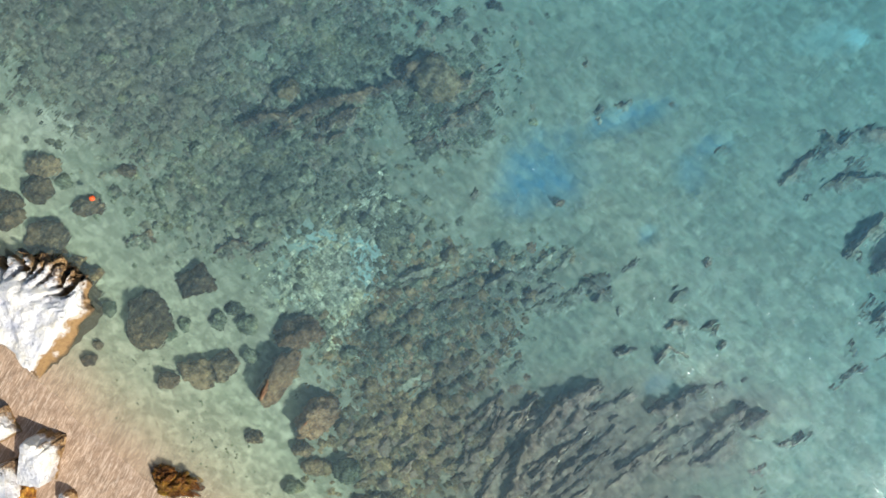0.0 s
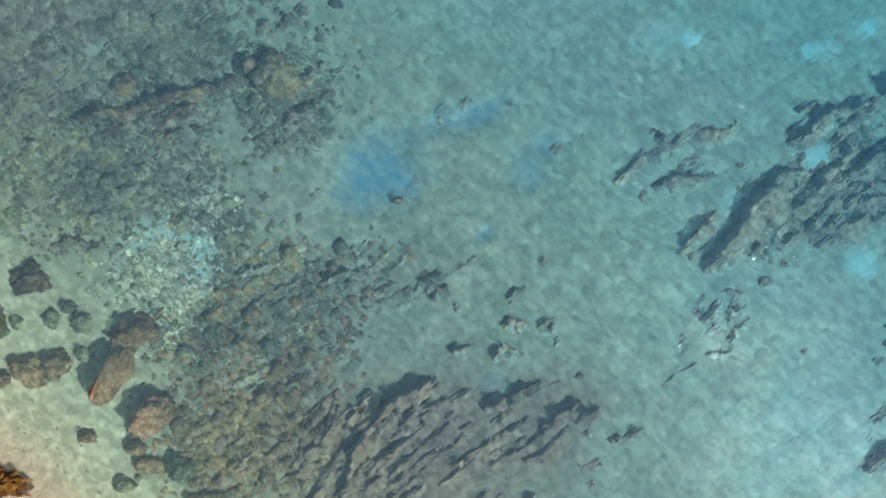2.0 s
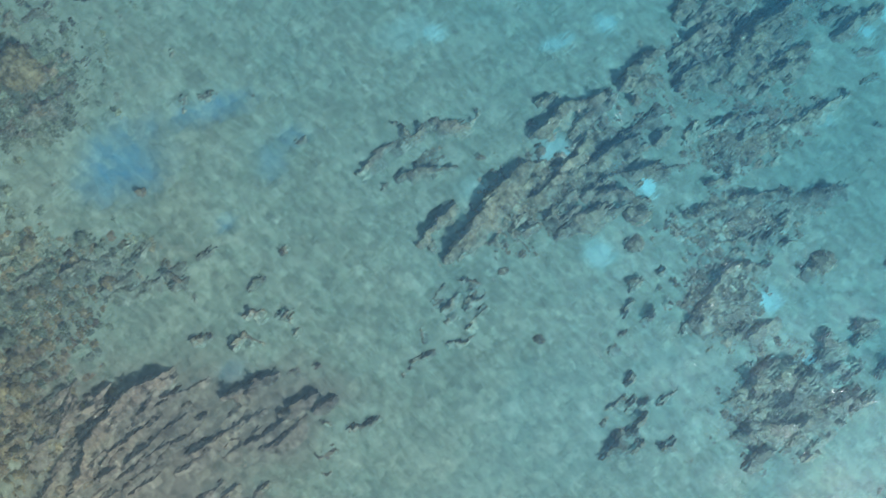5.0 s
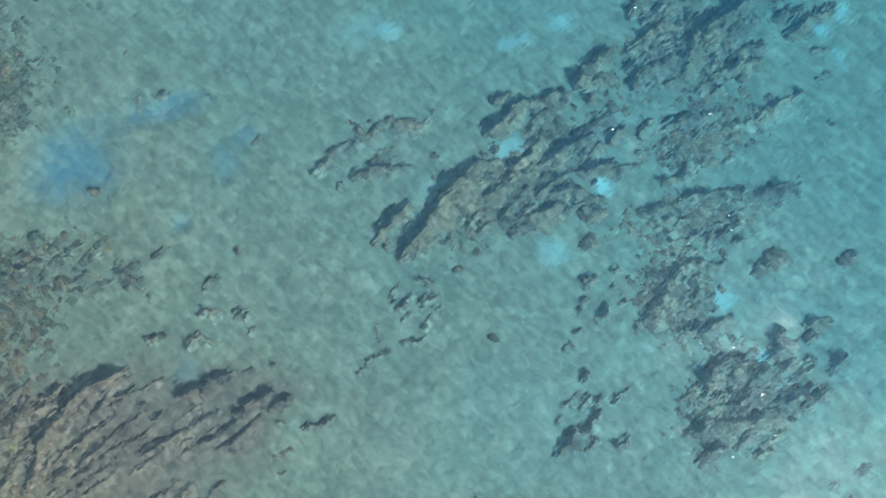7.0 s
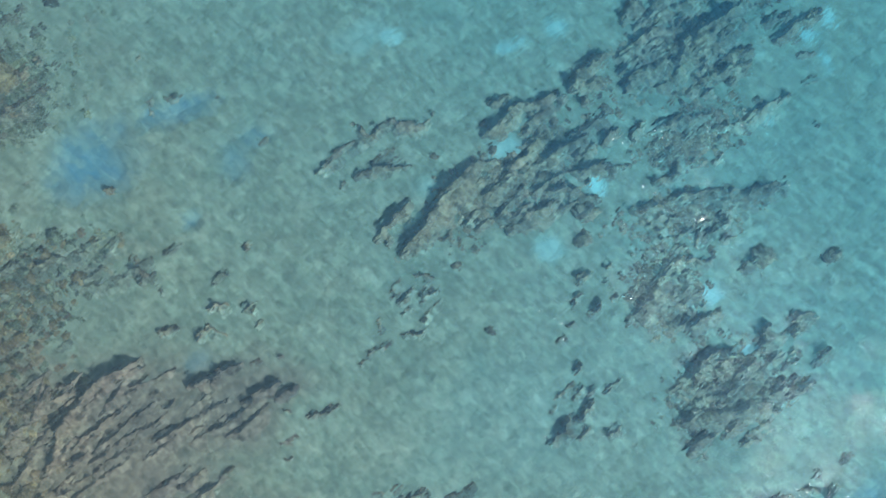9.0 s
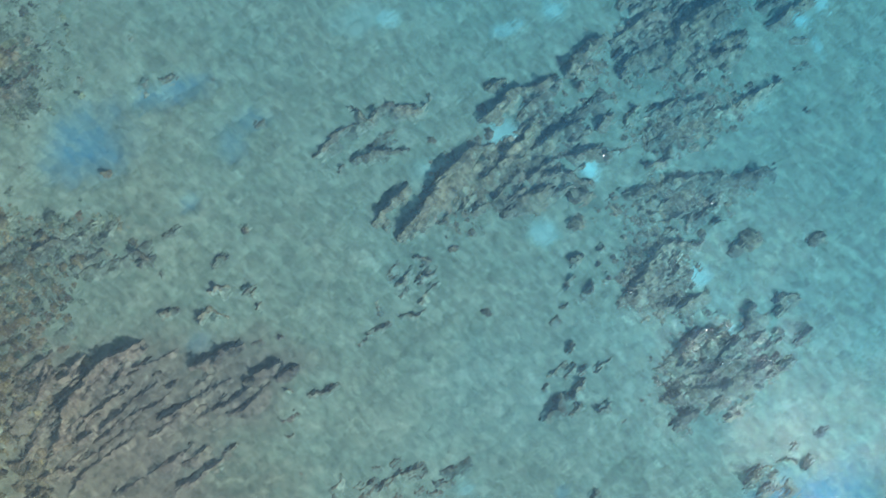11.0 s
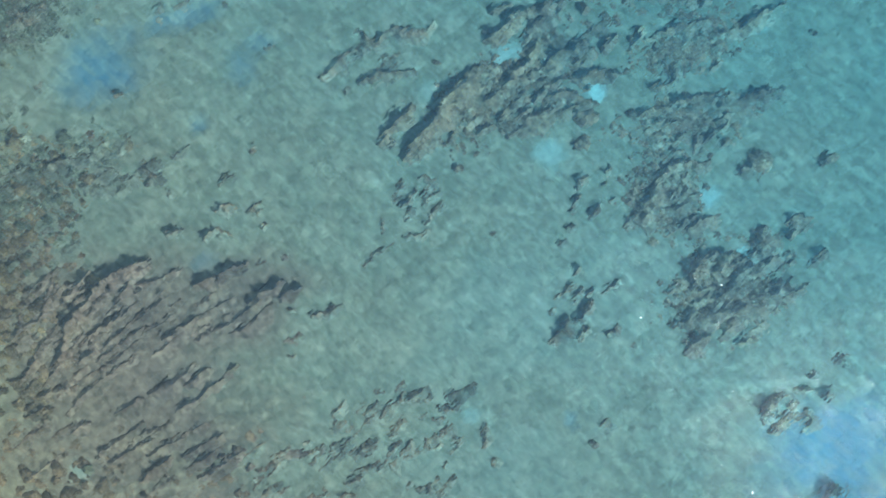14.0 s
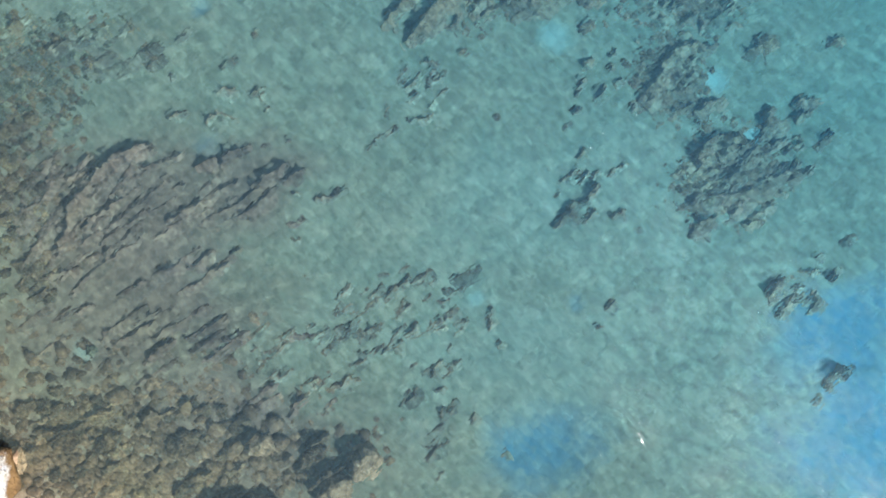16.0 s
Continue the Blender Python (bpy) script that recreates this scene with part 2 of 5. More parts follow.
def mat_water():
    """Clear shallow sea: mirror of the sky by Fresnel, tinted by its depth, veiled by silt and painted sky haze."""
    mat, nt, node, out = material("sea_water")
    pos = node("NewGeometry").outputs["Position"]
    crests = node("Mapping", {"vector_type": "TEXTURE"}, Vector=pos, Rotation=(0, 0, radians(38)), Scale=(1.15, 0.42, 1)).outputs[0]
    wavelets = node("Mapping", {"vector_type": "TEXTURE"}, Vector=pos, Rotation=(0, 0, radians(48)), Scale=(0.30, 0.12, 1)).outputs[0]
    ripples = node("Mapping", {"vector_type": "TEXTURE"}, Vector=pos, Rotation=(0, 0, radians(33)), Scale=(0.21, 0.078, 1)).outputs[0]
    chop = noise_tex(node, crests, 1.0, 1.0, 0.5, 0.3)
    small = noise_tex(node, wavelets, 1.0, 1.0, 0.5, 0.2)
    glitter = noise_tex(node, ripples, 1.0, 1.0, 0.5, 0.2)
    gust = node("MapRange", Value=noise_tex(node, pos, 2.6, 1.0), From_Min=0.5, From_Max=0.75, To_Min=1.0, To_Max=1.9).outputs[0]
    swell = noise_tex(node, pos, 0.32, 2, 0.5)
    b0 = node("Bump", Strength=1.0, Distance=0.10, Height=swell)
    b1 = node("Bump", Strength=1.0, Distance=0.12, Height=chop, Normal=b0.outputs[0])
    b1 = node("Bump", Strength=1.0, Distance=0.030, Height=small, Normal=b1.outputs[0])
    windy = node("Math", {"operation": "MULTIPLY_ADD"}, i0=attr(node, "wind"), i1=0.020, i2=0.040).outputs[0]
    windy = node("Math", {"operation": "MULTIPLY"}, i0=windy, i1=gust).outputs[0]
    b2 = node("Bump", Strength=1.0, Distance=windy, Height=glitter, Normal=node("Bump", Strength=1.0, Distance=0.035, Height=chop).outputs[0])
    depth = attr(node, "depth")
    tint = ramp(node, depth, (0.0, (0.80, 0.80, 0.79)), (0.05, (0.82, 0.83, 0.81)), (0.14, (0.77, 0.83, 0.765)), (0.28, (0.595, 0.785, 0.73)), (0.45, (0.525, 0.735, 0.80)), (0.7, (0.39, 0.725, 0.875)), (1.0, (0.25, 0.72, 0.95)))
    # diffuse veil lifts the shadows: silt scatter plus sky reflection put into colour
    cloud = ramp(node, depth, (0.0, (0.55, 0.5, 0.42)), (0.15, (0.27, 0.36, 0.34)), (0.5, (0.155, 0.295, 0.385)), (1.0, (0.07, 0.32, 0.54)))
    veil = node("MapRange", Value=depth, To_Min=0.15, To_Max=0.20).outputs[0]
    through_it = node("BsdfRefraction", Color=tint, Roughness=0.16, IOR=1.33, Normal=b1.outputs[0])
    silt = node("BsdfDiffuse", Color=cloud, Normal=b1.outputs[0])
    body = node("MixShader", i0=veil, i1=through_it.outputs[0], i2=silt.outputs[0])
    shine = node("BsdfGlossy", Color=(0.6, 0.6, 0.6, 1), Roughness=0.06, Normal=b2.outputs[0])
    shine.distribution = "BECKMANN"
    fres = node("Fresnel", IOR=1.33, Normal=b2.outputs[0])
    surf = node("MixShader", i0=fres.outputs[0], i1=body.outputs[0], i2=shine.outputs[0])
    nt.links.new(surf.outputs[0], out.inputs[0])
    return mat


def mat_limestone():
    """Sun-bleached limestone with rust-brown wet weed low down and at its rim; crevice shade is painted in."""
    mat, nt, node, out = material("bleached_limestone")
    pos = node("NewGeometry").outputs["Position"]
    z = node("SeparateXYZ", Vector=pos).outputs[2]
    n1 = noise_tex(node, pos, 1.6, 5, 0.6)
    n2 = noise_tex(node, pos, 9.0, 5, 0.65)
    n0 = noise_tex(node, pos, 0.8, 3)
    # bluish low stop stands in for skylit shade on the white stone
    col = ramp(node, n1, (0.3, (0.70, 0.70, 0.77)), (0.5, (0.89, 0.86, 0.84)), (0.72, (0.93, 0.85, 0.69)))
    col = mix(node, ramp(node, n2, (0.32, grey(0.7)), (0.41, grey(0))), col, (0.36, 0.33, 0.34, 1))
    level = node("Math", {"operation": "MULTIPLY_ADD"}, i0=noise_tex(node, pos, 1.3, 5, 0.7), i1=1.5, i2=z).outputs[0]
    ochre = mix(node, n2, (0.16, 0.085, 0.035, 1), (0.50, 0.31, 0.13, 1))
    level = node("Math", {"operation": "MULTIPLY"}, i0=level, i1=0.5).outputs[0]
    col = mix(node, ramp(node, level, (0.56, grey(1)), (0.70, grey(0))), col, ochre)
    dark = node("Math", {"operation": "MULTIPLY_ADD"}, i0=n1, i1=0.5, i2=z).outputs[0]
    col = mix(node, ramp(node, dark, (0.25, grey(1)), (0.42, grey(0))), col, (0.09, 0.06, 0.03, 1))
    own = node("SeparateXYZ", Vector=node("TexCoord").outputs["Generated"])
    rim = node("Math", {"operation": "MULTIPLY_ADD"}, i0=own.outputs[0], i1=0.45, i2=own.outputs[1]).outputs[0]
    rim = node("Math", {"operation": "MULTIPLY_ADD"}, i0=noise_tex(node, pos, 1.7, 5, 0.7), i1=0.9, i2=rim).outputs[0]
    rim = node("Math", {"operation": "MULTIPLY"}, i0=rim, i1=0.5).outputs[0]
    rust = ramp(node, n2, (0.3, (0.05, 0.03, 0.02)), (0.48, (0.27, 0.14, 0.05)), (0.62, (0.60, 0.40, 0.20)))
    col = mix(node, ramp(node, rim, (0.78, grey(0)), (0.84, grey(0.92))), col, rust)
    # near-black painted into the rim's bump hollows as crevice shade
    col = mix(node, node("Math", {"operation": "MULTIPLY"}, i0=ramp(node, rim, (0.70, grey(0)), (0.80, grey(1))), i1=ramp(node, n1, (0.36, grey(1)), (0.44, grey(0)))).outputs[0], col, (0.035, 0.022, 0.015, 1))
    bump = node("Bump", Strength=1.0, Distance=0.25, Height=n1)
    bump2 = node("Bump", Strength=1.0, Distance=0.07, Height=n2, Normal=bump.outputs[0])
    bsdf = node("BsdfPrincipled", Base_Color=col, Roughness=0.85, Normal=bump2.outputs[0])
    nt.links.new(bsdf.outputs[0], out.inputs[0])
    return mat


def mat_plain(name, colour, rough):
    mat, nt, node, out = material(name)
    pos = node("NewGeometry").outputs["Position"]
    n = noise_tex(node, pos, 25.0, 3)
    col = mix(node, ramp(node, n, (0.4, grey(0.35)), (0.65, grey(0))), (*colour, 1), tuple(c * 0.6 for c in colour) + (1,))
    bsdf = node("BsdfPrincipled", Base_Color=col, Roughness=rough)
    nt.links.new(bsdf.outputs[0], out.inputs[0])
    return mat


SEABED = mat_seabed()
WATER = mat_water()
REEF = mat_rock("weedy_reef_rock", (0.10, 0.074, 0.047), (0.30, 0.22, 0.142), (0.54, 0.41, 0.27), 1.9, bumps=0.65, growth=(0.28, 0.19, 0.13), spread=0.15, drifted=True)
BROWN = mat_rock("brown_boulder", (0.042, 0.030, 0.022), (0.18, 0.122, 0.078), (0.55, 0.37, 0.22), 2.8, bumps=1.0, growth=(0.36, 0.245, 0.145), growth_at=0.57, drifted=True, furrow=0.8)
STRATA = mat_rock("slanting_strata_rock", (0.092, 0.063, 0.048), (0.24, 0.16, 0.123), (0.39, 0.273, 0.205), 1.9, bumps=0.5, growth=(0.23, 0.165, 0.115), spread=0.15, drifted=True)
TAN = mat_rock("tan_boulder", (0.17, 0.09, 0.05), (0.50, 0.295, 0.17), (0.76, 0.52, 0.33), 2.6, growth=(0.30, 0.20, 0.11), growth_at=0.68, furrow=0.55)
STONE = mat_rock("cobble_stone", (0.066, 0.072, 0.046), (0.235, 0.25, 0.168), (0.50, 0.50, 0.36), 3.0, spread=0.2, growth=(0.27, 0.245, 0.135), growth_at=0.6)
DRAB = mat_rock("drab_weedy_rock", (0.07, 0.062, 0.046), (0.20, 0.178, 0.13), (0.40, 0.35, 0.255), 1.9, bumps=0.65, growth=(0.20, 0.19, 0.12), spread=0.15, drifted=True)
SANDSTONE = mat_rock("pale_tan_rock", (0.28, 0.18, 0.11), (0.62, 0.43, 0.28), (0.86, 0.65, 0.45), 2.6, growth=(0.40, 0.28, 0.17), growth_at=0.66)
OCHRE_STONE = mat_rock("ochre_stone", (0.12, 0.09, 0.05), (0.335, 0.238, 0.13), (0.50, 0.375, 0.22), 2.6, spread=0.14, growth=(0.20, 0.17, 0.11), growth_at=0.6)
PALE_STONE = mat_rock("pale_mossy_stone", (0.20, 0.22, 0.15), (0.52, 0.54, 0.40), (0.85, 0.83, 0.64), 3.0, spread=0.45, growth=(0.50, 0.46, 0.27), growth_at=0.62)
SHORE_STONE = mat_rock("warm_shore_stone", (0.09, 0.064, 0.042), (0.255, 0.172, 0.112), (0.41, 0.29, 0.19), 2.4, bumps=0.6, spread=0.14, growth=(0.24, 0.17, 0.10), growth_at=0.6)
# rust and yellow weed; the near-black tone paints in the rock's shadowed parts
WEEDY = mat_rock("rust_weed_rock", (0.03, 0.014, 0.008), (0.33, 0.125, 0.025), (0.88, 0.50, 0.08), 2.2, rough=0.3, bumps=1.0, growth=(0.75, 0.48, 0.06), growth_at=0.50)
LIMESTONE = mat_limestone()
FLOAT = mat_plain("orange_plastic", (0.95, 0.12, 0.02), 0.4)


# ---- mesh helpers ----
def mesh_from(name, verts, faces, mat, flat=False):
    me = bpy.data.meshes.new(name)
    verts, faces = np.asarray(verts, np.float32), np.asarray(faces, np.int32)
    k = faces.shape[1]
    me.vertices.add(len(verts))
    me.vertices.foreach_set("co", verts.ravel())
    me.loops.add(faces.size)
    me.loops.foreach_set("vertex_index", faces.ravel())
    me.polygons.add(len(faces))
    me.polygons.foreach_set("loop_start", np.arange(0, faces.size, k, dtype=np.int32))
    me.polygons.foreach_set("use_smooth", np.full(len(faces), not flat))
    me.materials.append(mat)
    me.update(calc_edges=True)
    me.validate()
    return me


def grid_faces(rows, cols):
    i = np.arange(rows * cols).reshape(rows, cols)
    return np.stack([i[:-1, :-1].ravel(), i[:-1, 1:].ravel(), i[1:, 1:].ravel(), i[1:, :-1].ravel()], 1)


def float_attr(me, name, values):
    me.attributes.new(name, "FLOAT", "POINT").data.foreach_set("value", np.asarray(values, np.float32).ravel())


def spaced(lo, hi, step, far, count=14):
    """Even steps from lo to hi, then growing ones out to far."""
    mid = np.arange(lo, hi + step / 2, step)
    grow = np.geomspace(step * 2, far, count)
    return np.concatenate([lo - grow[::-1], mid, hi + grow])


def build_ground():
    gx, gy = spaced(-22, 46, 0.16, 1800), spaced(-31, 18, 0.16, 1800)
    x, y = [a.ravel() for a in np.meshgrid(gx, gy)]
    me = mesh_from("ground", np.stack([x, y, bed(x, y)], 1), grid_faces(len(gy), len(gx)), SEABED)
    d = offshore(x, y) + 0.5 * fbm(x * 0.35, y * 0.35, 3, 5)
    float_attr(me, "cover", cobble_cover(x, y))
    float_attr(me, "clean", (1 - smooth(3.5, 11.0, d)) * (1 - 0.85 * cobble_cover(x, y)) * 0.9 + 0.7 * patch(x, y, -17.0, 5.6, 2.2, 0.9, 0, 0.4, 80))
    float_attr(me, "rock", rock_floor(x, y))
    float_attr(me, "pool", 0.75 * pool_depth(x, y))
    float_attr(me, "pale", pocket_pale(x, y))
    float_attr(me, "beach", 1 - smooth(-0.6, 3.0, d))
    return tagged(new("ground", me), "pale rippled sand sloping from a beach into shallow sea", "sea bed", kind="structure")


def build_water():
    gx, gy = spaced(-24, 48, 0.8, 1800), spaced(-34, 22, 0.8, 1800)
    x, y = [a.ravel() for a in np.meshgrid(gx, gy)]
    z = 0.03 * vnoise(x * 0.35, y * 0.35, 70)
    me = mesh_from("water", np.stack([x, y, z], 1), grid_faces(len(gy), len(gx)), WATER)
    deep = np.clip(-bed(x, y, False) / 2.2, 0, 1)
    float_attr(me, "depth", np.clip(deep * (0.69 + 0.31 * smooth(-5, 38, x + 0.8 * y)), 0, 1))
    float_attr(me, "wind", patch(x, y, 26.3, -6.4, 3.8, 2.8, 0, 0.3, 90) + 0.1 * patch(x, y, 5.7, -6.1, 9.5, 4.0, 15, 0.3, 93) + 0.3 * fbm(x * 0.2, y * 0.2, 3, 91))
    ob = new("water", me)
    ob.visible_shadow = False
    return tagged(ob, "clear turquoise sea water with sunlit wind ripples", "water", kind="structure")


ground = build_ground()
water = build_water()


# ---- rocks ----
def part(name, me, parent, label="", kind=""):
    ob = new(name, me)
    ob.parent = parent
    return tagged(ob, label, kind=kind)


SILT, ROCK_OF = {}, {}


def outcrop(x, y, label, silt=0.85, mat=None, group="reef outcrops"):
    """A reef outcrop: an Empty at its foot, which carries its ledges."""
    ob = new("reef_outcrop")
    ob.location = (x, y, float(bed(x, y)))
    SILT[ob.name], ROCK_OF[ob.name] = silt, mat or REEF
    return tagged(ob, label, "reef", group)


COUNT = [0]


def ledge(reef, spine, width, height, mat=None, rough=1.0, name="ledge"):
    """A tilted stratum: a ragged scarp along the spine on its left hand, dipping away to the right."""
    COUNT[0] += 1
    height *= 0.84
    seed = 100 + COUNT[0]
    pts = [Vector(p) for p in spine]
    seg = [(b - a).length for a, b in zip(pts, pts[1:])]
    total = sum(seg)
    n, m = max(int(total / 0.075), 9), max(int(width / 0.08), 9)
    s = np.linspace(0, total, n)
    knots = np.concatenate([[0], np.cumsum(seg)])
    cx, cy = np.interp(s, knots, [p.x for p in pts]), np.interp(s, knots, [p.y for p in pts])
    for _ in range(3):
        cx[1:-1], cy[1:-1] = (cx[:-2] + 2 * cx[1:-1] + cx[2:]) / 4, (cy[:-2] + 2 * cy[1:-1] + cy[2:]) / 4
    tx, ty = np.gradient(cx), np.gradient(cy)
    tl = np.hypot(tx, ty) + 1e-9
    nx, ny = ty / tl, -tx / tl
    jag = rough * (0.17 * fbm(s * 0.9, np.full(n, seed * 3.7), 3, seed) + 0.13 * fbm(s * 4.0, np.full(n, seed * 1.7), 3, seed + 2))
    taper = np.clip(np.minimum(s + 0.05, total - s + 0.05) / (0.35 + 0.12 * total), 0, 1) ** 0.6
    wide = width * taper * (0.8 + 0.6 * fbm(s * 1.1, np.full(n, 1.3), 3, seed + 7))
    wide = np.maximum(wide, 0.16)
    tall = height * (0.35 + 0.65 * taper) * np.clip(1 + 0.5 * fbm(s * 1.0, np.full(n, 5.1), 3, seed + 9), 0.2, 2)
    u = np.concatenate([[-0.10, -0.06, -0.02], np.linspace(0.03, 1.0, m)])
    prof = np.concatenate([[-0.5, 0.3, 0.88], 1.0 - np.linspace(0, 1, m) ** 0.9 * 1.2])
    off = jag[:, None] + 0.12 + np.where(u < 0.02, u * 1.2, u * wide[:, None])
    X, Y = cx[:, None] + nx[:, None] * off, cy[:, None] + ny[:, None] * off
    top = prof[None, :] * tall[:, None]
    beds = off / 0.42 + 0.9 * fbm(s[:, None] * 0.8 + 9, off * 0.5, 3, seed + 3)
    saw = beds - np.floor(beds)
    strata = 0.30 * height * np.where(saw < 0.25, 1 - 4 * saw, (saw - 0.25) / 0.75)
    lumps = 0.55 * height * fbm(X * 2.3, Y * 2.3, 3, seed + 5) + 0.45 * height * fbm(X * 5.0, Y * 5.0, 2, seed + 6)
    keep = np.clip((prof[None, :] + 0.3), 0, 1)
    Z = bed(X, Y, False) + top + rough * keep * (lumps - strata)
    Z[:, 0] = bed(X[:, 0], Y[:, 0], False) - 0.3
    Z[:, -1] -= 0.25
    Z[0, :] = np.minimum(Z[0, :], bed(X[0, :], Y[0, :], False) - 0.1)
    Z[-1, :] = np.minimum(Z[-1, :], bed(X[-1, :], Y[-1, :], False) - 0.1)
    verts = np.stack([X.ravel() - reef.location.x, Y.ravel() - reef.location.y, Z.ravel() - reef.location.z], 1)
    faces = grid_faces(n, m + 3)[:, ::-1]
    me = mesh_from(name, verts, faces, mat or ROCK_OF.get(reef.name, REEF))
    proud = Z - bed(X, Y, False) + 0.10 * fbm(X * 3.0, Y * 3.0, 3, seed + 8)
    float_attr(me, "drift", SILT[reef.name] * (1 - smooth(0.02, 0.30, proud)) * (u[None, :] > 0.05))
    return part(name, me, reef)


def infill(reef, seed, count, cx, cy, rx, ry, turn, length, width, height, soft=0.8):
    """Many short parallel strata scattered over an oval stretch of an outcrop."""
    rng = random.Random(seed)
    for _ in range(count):
        a, r = rng.uniform(0, 2 * math.pi), math.sqrt(rng.random())
        x, y = cx + rx * r * math.cos(a), cy + ry * r * math.sin(a)
        t = radians(turn + rng.gauss(0, 10))
        half = 0.5 * length * rng.uniform(0.5, 1.5)
        bend = rng.uniform(-0.2, 0.2) * half
        dx, dy = math.cos(t), math.sin(t)
        ledge(reef, [(x - dx * half, y - dy * half), (x - dy * bend, y + dx * bend), (x + dx * half, y + dy * half)],
              width * rng.uniform(0.6, 1.4), height * rng.uniform(0.6, 1.4), rough=soft, name="rib")


def strata(reef, seed, cx, cy, rx, ry, turn, gap, height, fan=0.0, name="rib"):
    """Rows of tilted beds, one behind the other, each broken into long pieces; fan steepens them towards the west."""
    rng = random.Random(seed)
    c0, s0 = math.cos(radians(turn)), math.sin(radians(turn))
    reach = max(rx, ry)
    rows = int(2 * reach / gap)
    for k in range(rows):
        off = -reach + (k + 0.5) * gap + rng.uniform(-0.2, 0.2) * gap
        along = -reach + rng.uniform(0, 2.0)
        while along < reach:
            length = rng.uniform(2.0, 5.6)
            x, y = cx + along * c0 - off * s0, cy + along * s0 + off * c0
            along += length * rng.uniform(0.85, 1.25)
            spine = []
            for q in range(5):
                if ((x - cx) / rx) ** 2 + ((y - cy) / ry) ** 2 > 1 + rng.uniform(-0.25, 0.15):
                    break
                spine.append((x, y))
                a = radians(turn + fan * float(smooth(cx + 0.2 * rx, cx - rx, x)) + 9 * float(vnoise(x * 0.5, y * 0.5, seed)))
                x, y = x + 0.25 * length * math.cos(a), y + 0.25 * length * math.sin(a)
            if len(spine) > 1:
                ledge(reef, spine, gap * rng.uniform(0.8, 1.25), height * rng.uniform(0.5, 1.5), rough=0.6, name=name)


def rock_mesh(name, rx, ry, rz, mat, seed, cuts=4, crag=0.22, sharp=0.0, sub=4, faces=(), cleft=0.0, flutes=None):
    """A worn boulder: a ball, cut flat by a few planes, then roughened at three scales."""
    rng = random.Random(seed)
    bm = bmesh.new()
    bmesh.ops.create_icosphere(bm, subdivisions=sub, radius=1.0)
    planes = []
    for _ in range(cuts):
        a, e = rng.uniform(0, 2 * math.pi), rng.uniform(-0.2, 1.1)
        planes.append((Vector((math.cos(a) * math.cos(e), math.sin(a) * math.cos(e), math.sin(e))), rng.uniform(0.62, 0.85)))
    for az, el, far in faces:
        a, e = radians(az), radians(el)
        planes.append((Vector((math.cos(a) * math.cos(e), math.sin(a) * math.cos(e), math.sin(e))), far))
    shift = Vector((rng.uniform(0, 90), rng.uniform(0, 90), rng.uniform(0, 90)))
    for v in bm.verts:
        p = v.co.copy()
        for nrm, far in planes:
            over = p.dot(nrm) - far
            if over > 0:
                p -= nrm * over * (0.85 + 0.15 * sharp)
        big = noise.fractal(p * 1.3 + shift, 0.9, 2.0, 5)
        fine = noise.fractal(p * 4.5 + shift, 0.8, 2.0, 3)
        p *= 1 + crag * big + 0.45 * crag * fine
        if cleft:
            gap = abs(noise.noise(Vector((p.x * 2.6 - p.y * 0.9, p.y * 0.9 + p.x * 0.4, p.z * 0.4)) + shift))
            hole = max(0.0, noise.noise(p * 5.0 + shift) - 0.3)
            p *= 1 - cleft * max(0.0, 1 - gap / 0.16) ** 0.5 * max(0.0, min(1.0, 0.55 + 1.2 * (p.y + 0.3 * p.x))) - 0.5 * cleft * hole
        if flutes:
            lo, hi, count, deep = flutes
            a = (math.degrees(math.atan2(p.y, p.x)) - lo) / (hi - lo) + 0.10 * noise.noise(p * 2.2 + shift)
            r = math.hypot(p.x, p.y)
            if 0 < a < 1:
                lane = a * count
                own = noise.noise(Vector((math.floor(lane) * 7.3, 2.1, 0.4)))
                inner = 0.30 + 0.16 * own
                edge = min(1.0, max(0.0, (r - inner) / 0.12))
                groove = max(0.0, 1 - abs(lane - math.floor(lane) - 0.5) / (0.26 + 0.1 * own)) ** 0.6
                pit = max(0.0, noise.noise(p * 6.5 + shift) - 0.12) * 1.6
                fall = deep * edge * max(groove * (0.75 + 0.5 * own), pit)
                p.z -= fall * (1.0 if p.z > 0 else 0.0)
                p.x, p.y = p.x * (1 - 0.25 * fall), p.y * (1 - 0.25 * fall)
        v.co = Vector((p.x * rx, p.y * ry, p.z * rz))
    me = bpy.data.meshes.new(name)
    bm.to_mesh(me)
    bm.free()
    me.materials.append(mat)
    me.polygons.foreach_set("use_smooth", np.ones(len(me.polygons), bool))
    return me


def boulder(x, y, rx, ry, rz, turn, mat, label, seed, name="boulder", sink=0.35, crag=0.27, cuts=4, sharp=0.0, sub=4, group="", cat="boulder", faces=(), cleft=0.0, flutes=None):
    ob = new(name, rock_mesh(name, rx, ry, rz, mat, seed, cuts, crag, sharp, sub, faces, cleft, flutes))
    ob.matrix_world = pose(x, y, float(bed(x, y)) + rz * (1 - 2 * sink) * 0.9, 0, 0, turn)
    return tagged(ob, label, cat, group)


# ---- reef outcrops and their ledges ----

north_ledges = outcrop(15.19, 4.32, 'low curved grey-brown rock ledges on pale sand under water', silt=0.8)
ledge(north_ledges, [(12.67, 3.34), (13.06, 3.95), (13.73, 4.52), (14.46, 4.88), (15.06, 5.1)], 0.95, 0.37)
ledge(north_ledges, [(14.16, 5.59), (14.7, 5.59), (15.06, 5.1), (15.47, 5.69), (15.91, 5.81), (16.76, 5.67), (17.73, 5.84)], 1.00, 0.27)
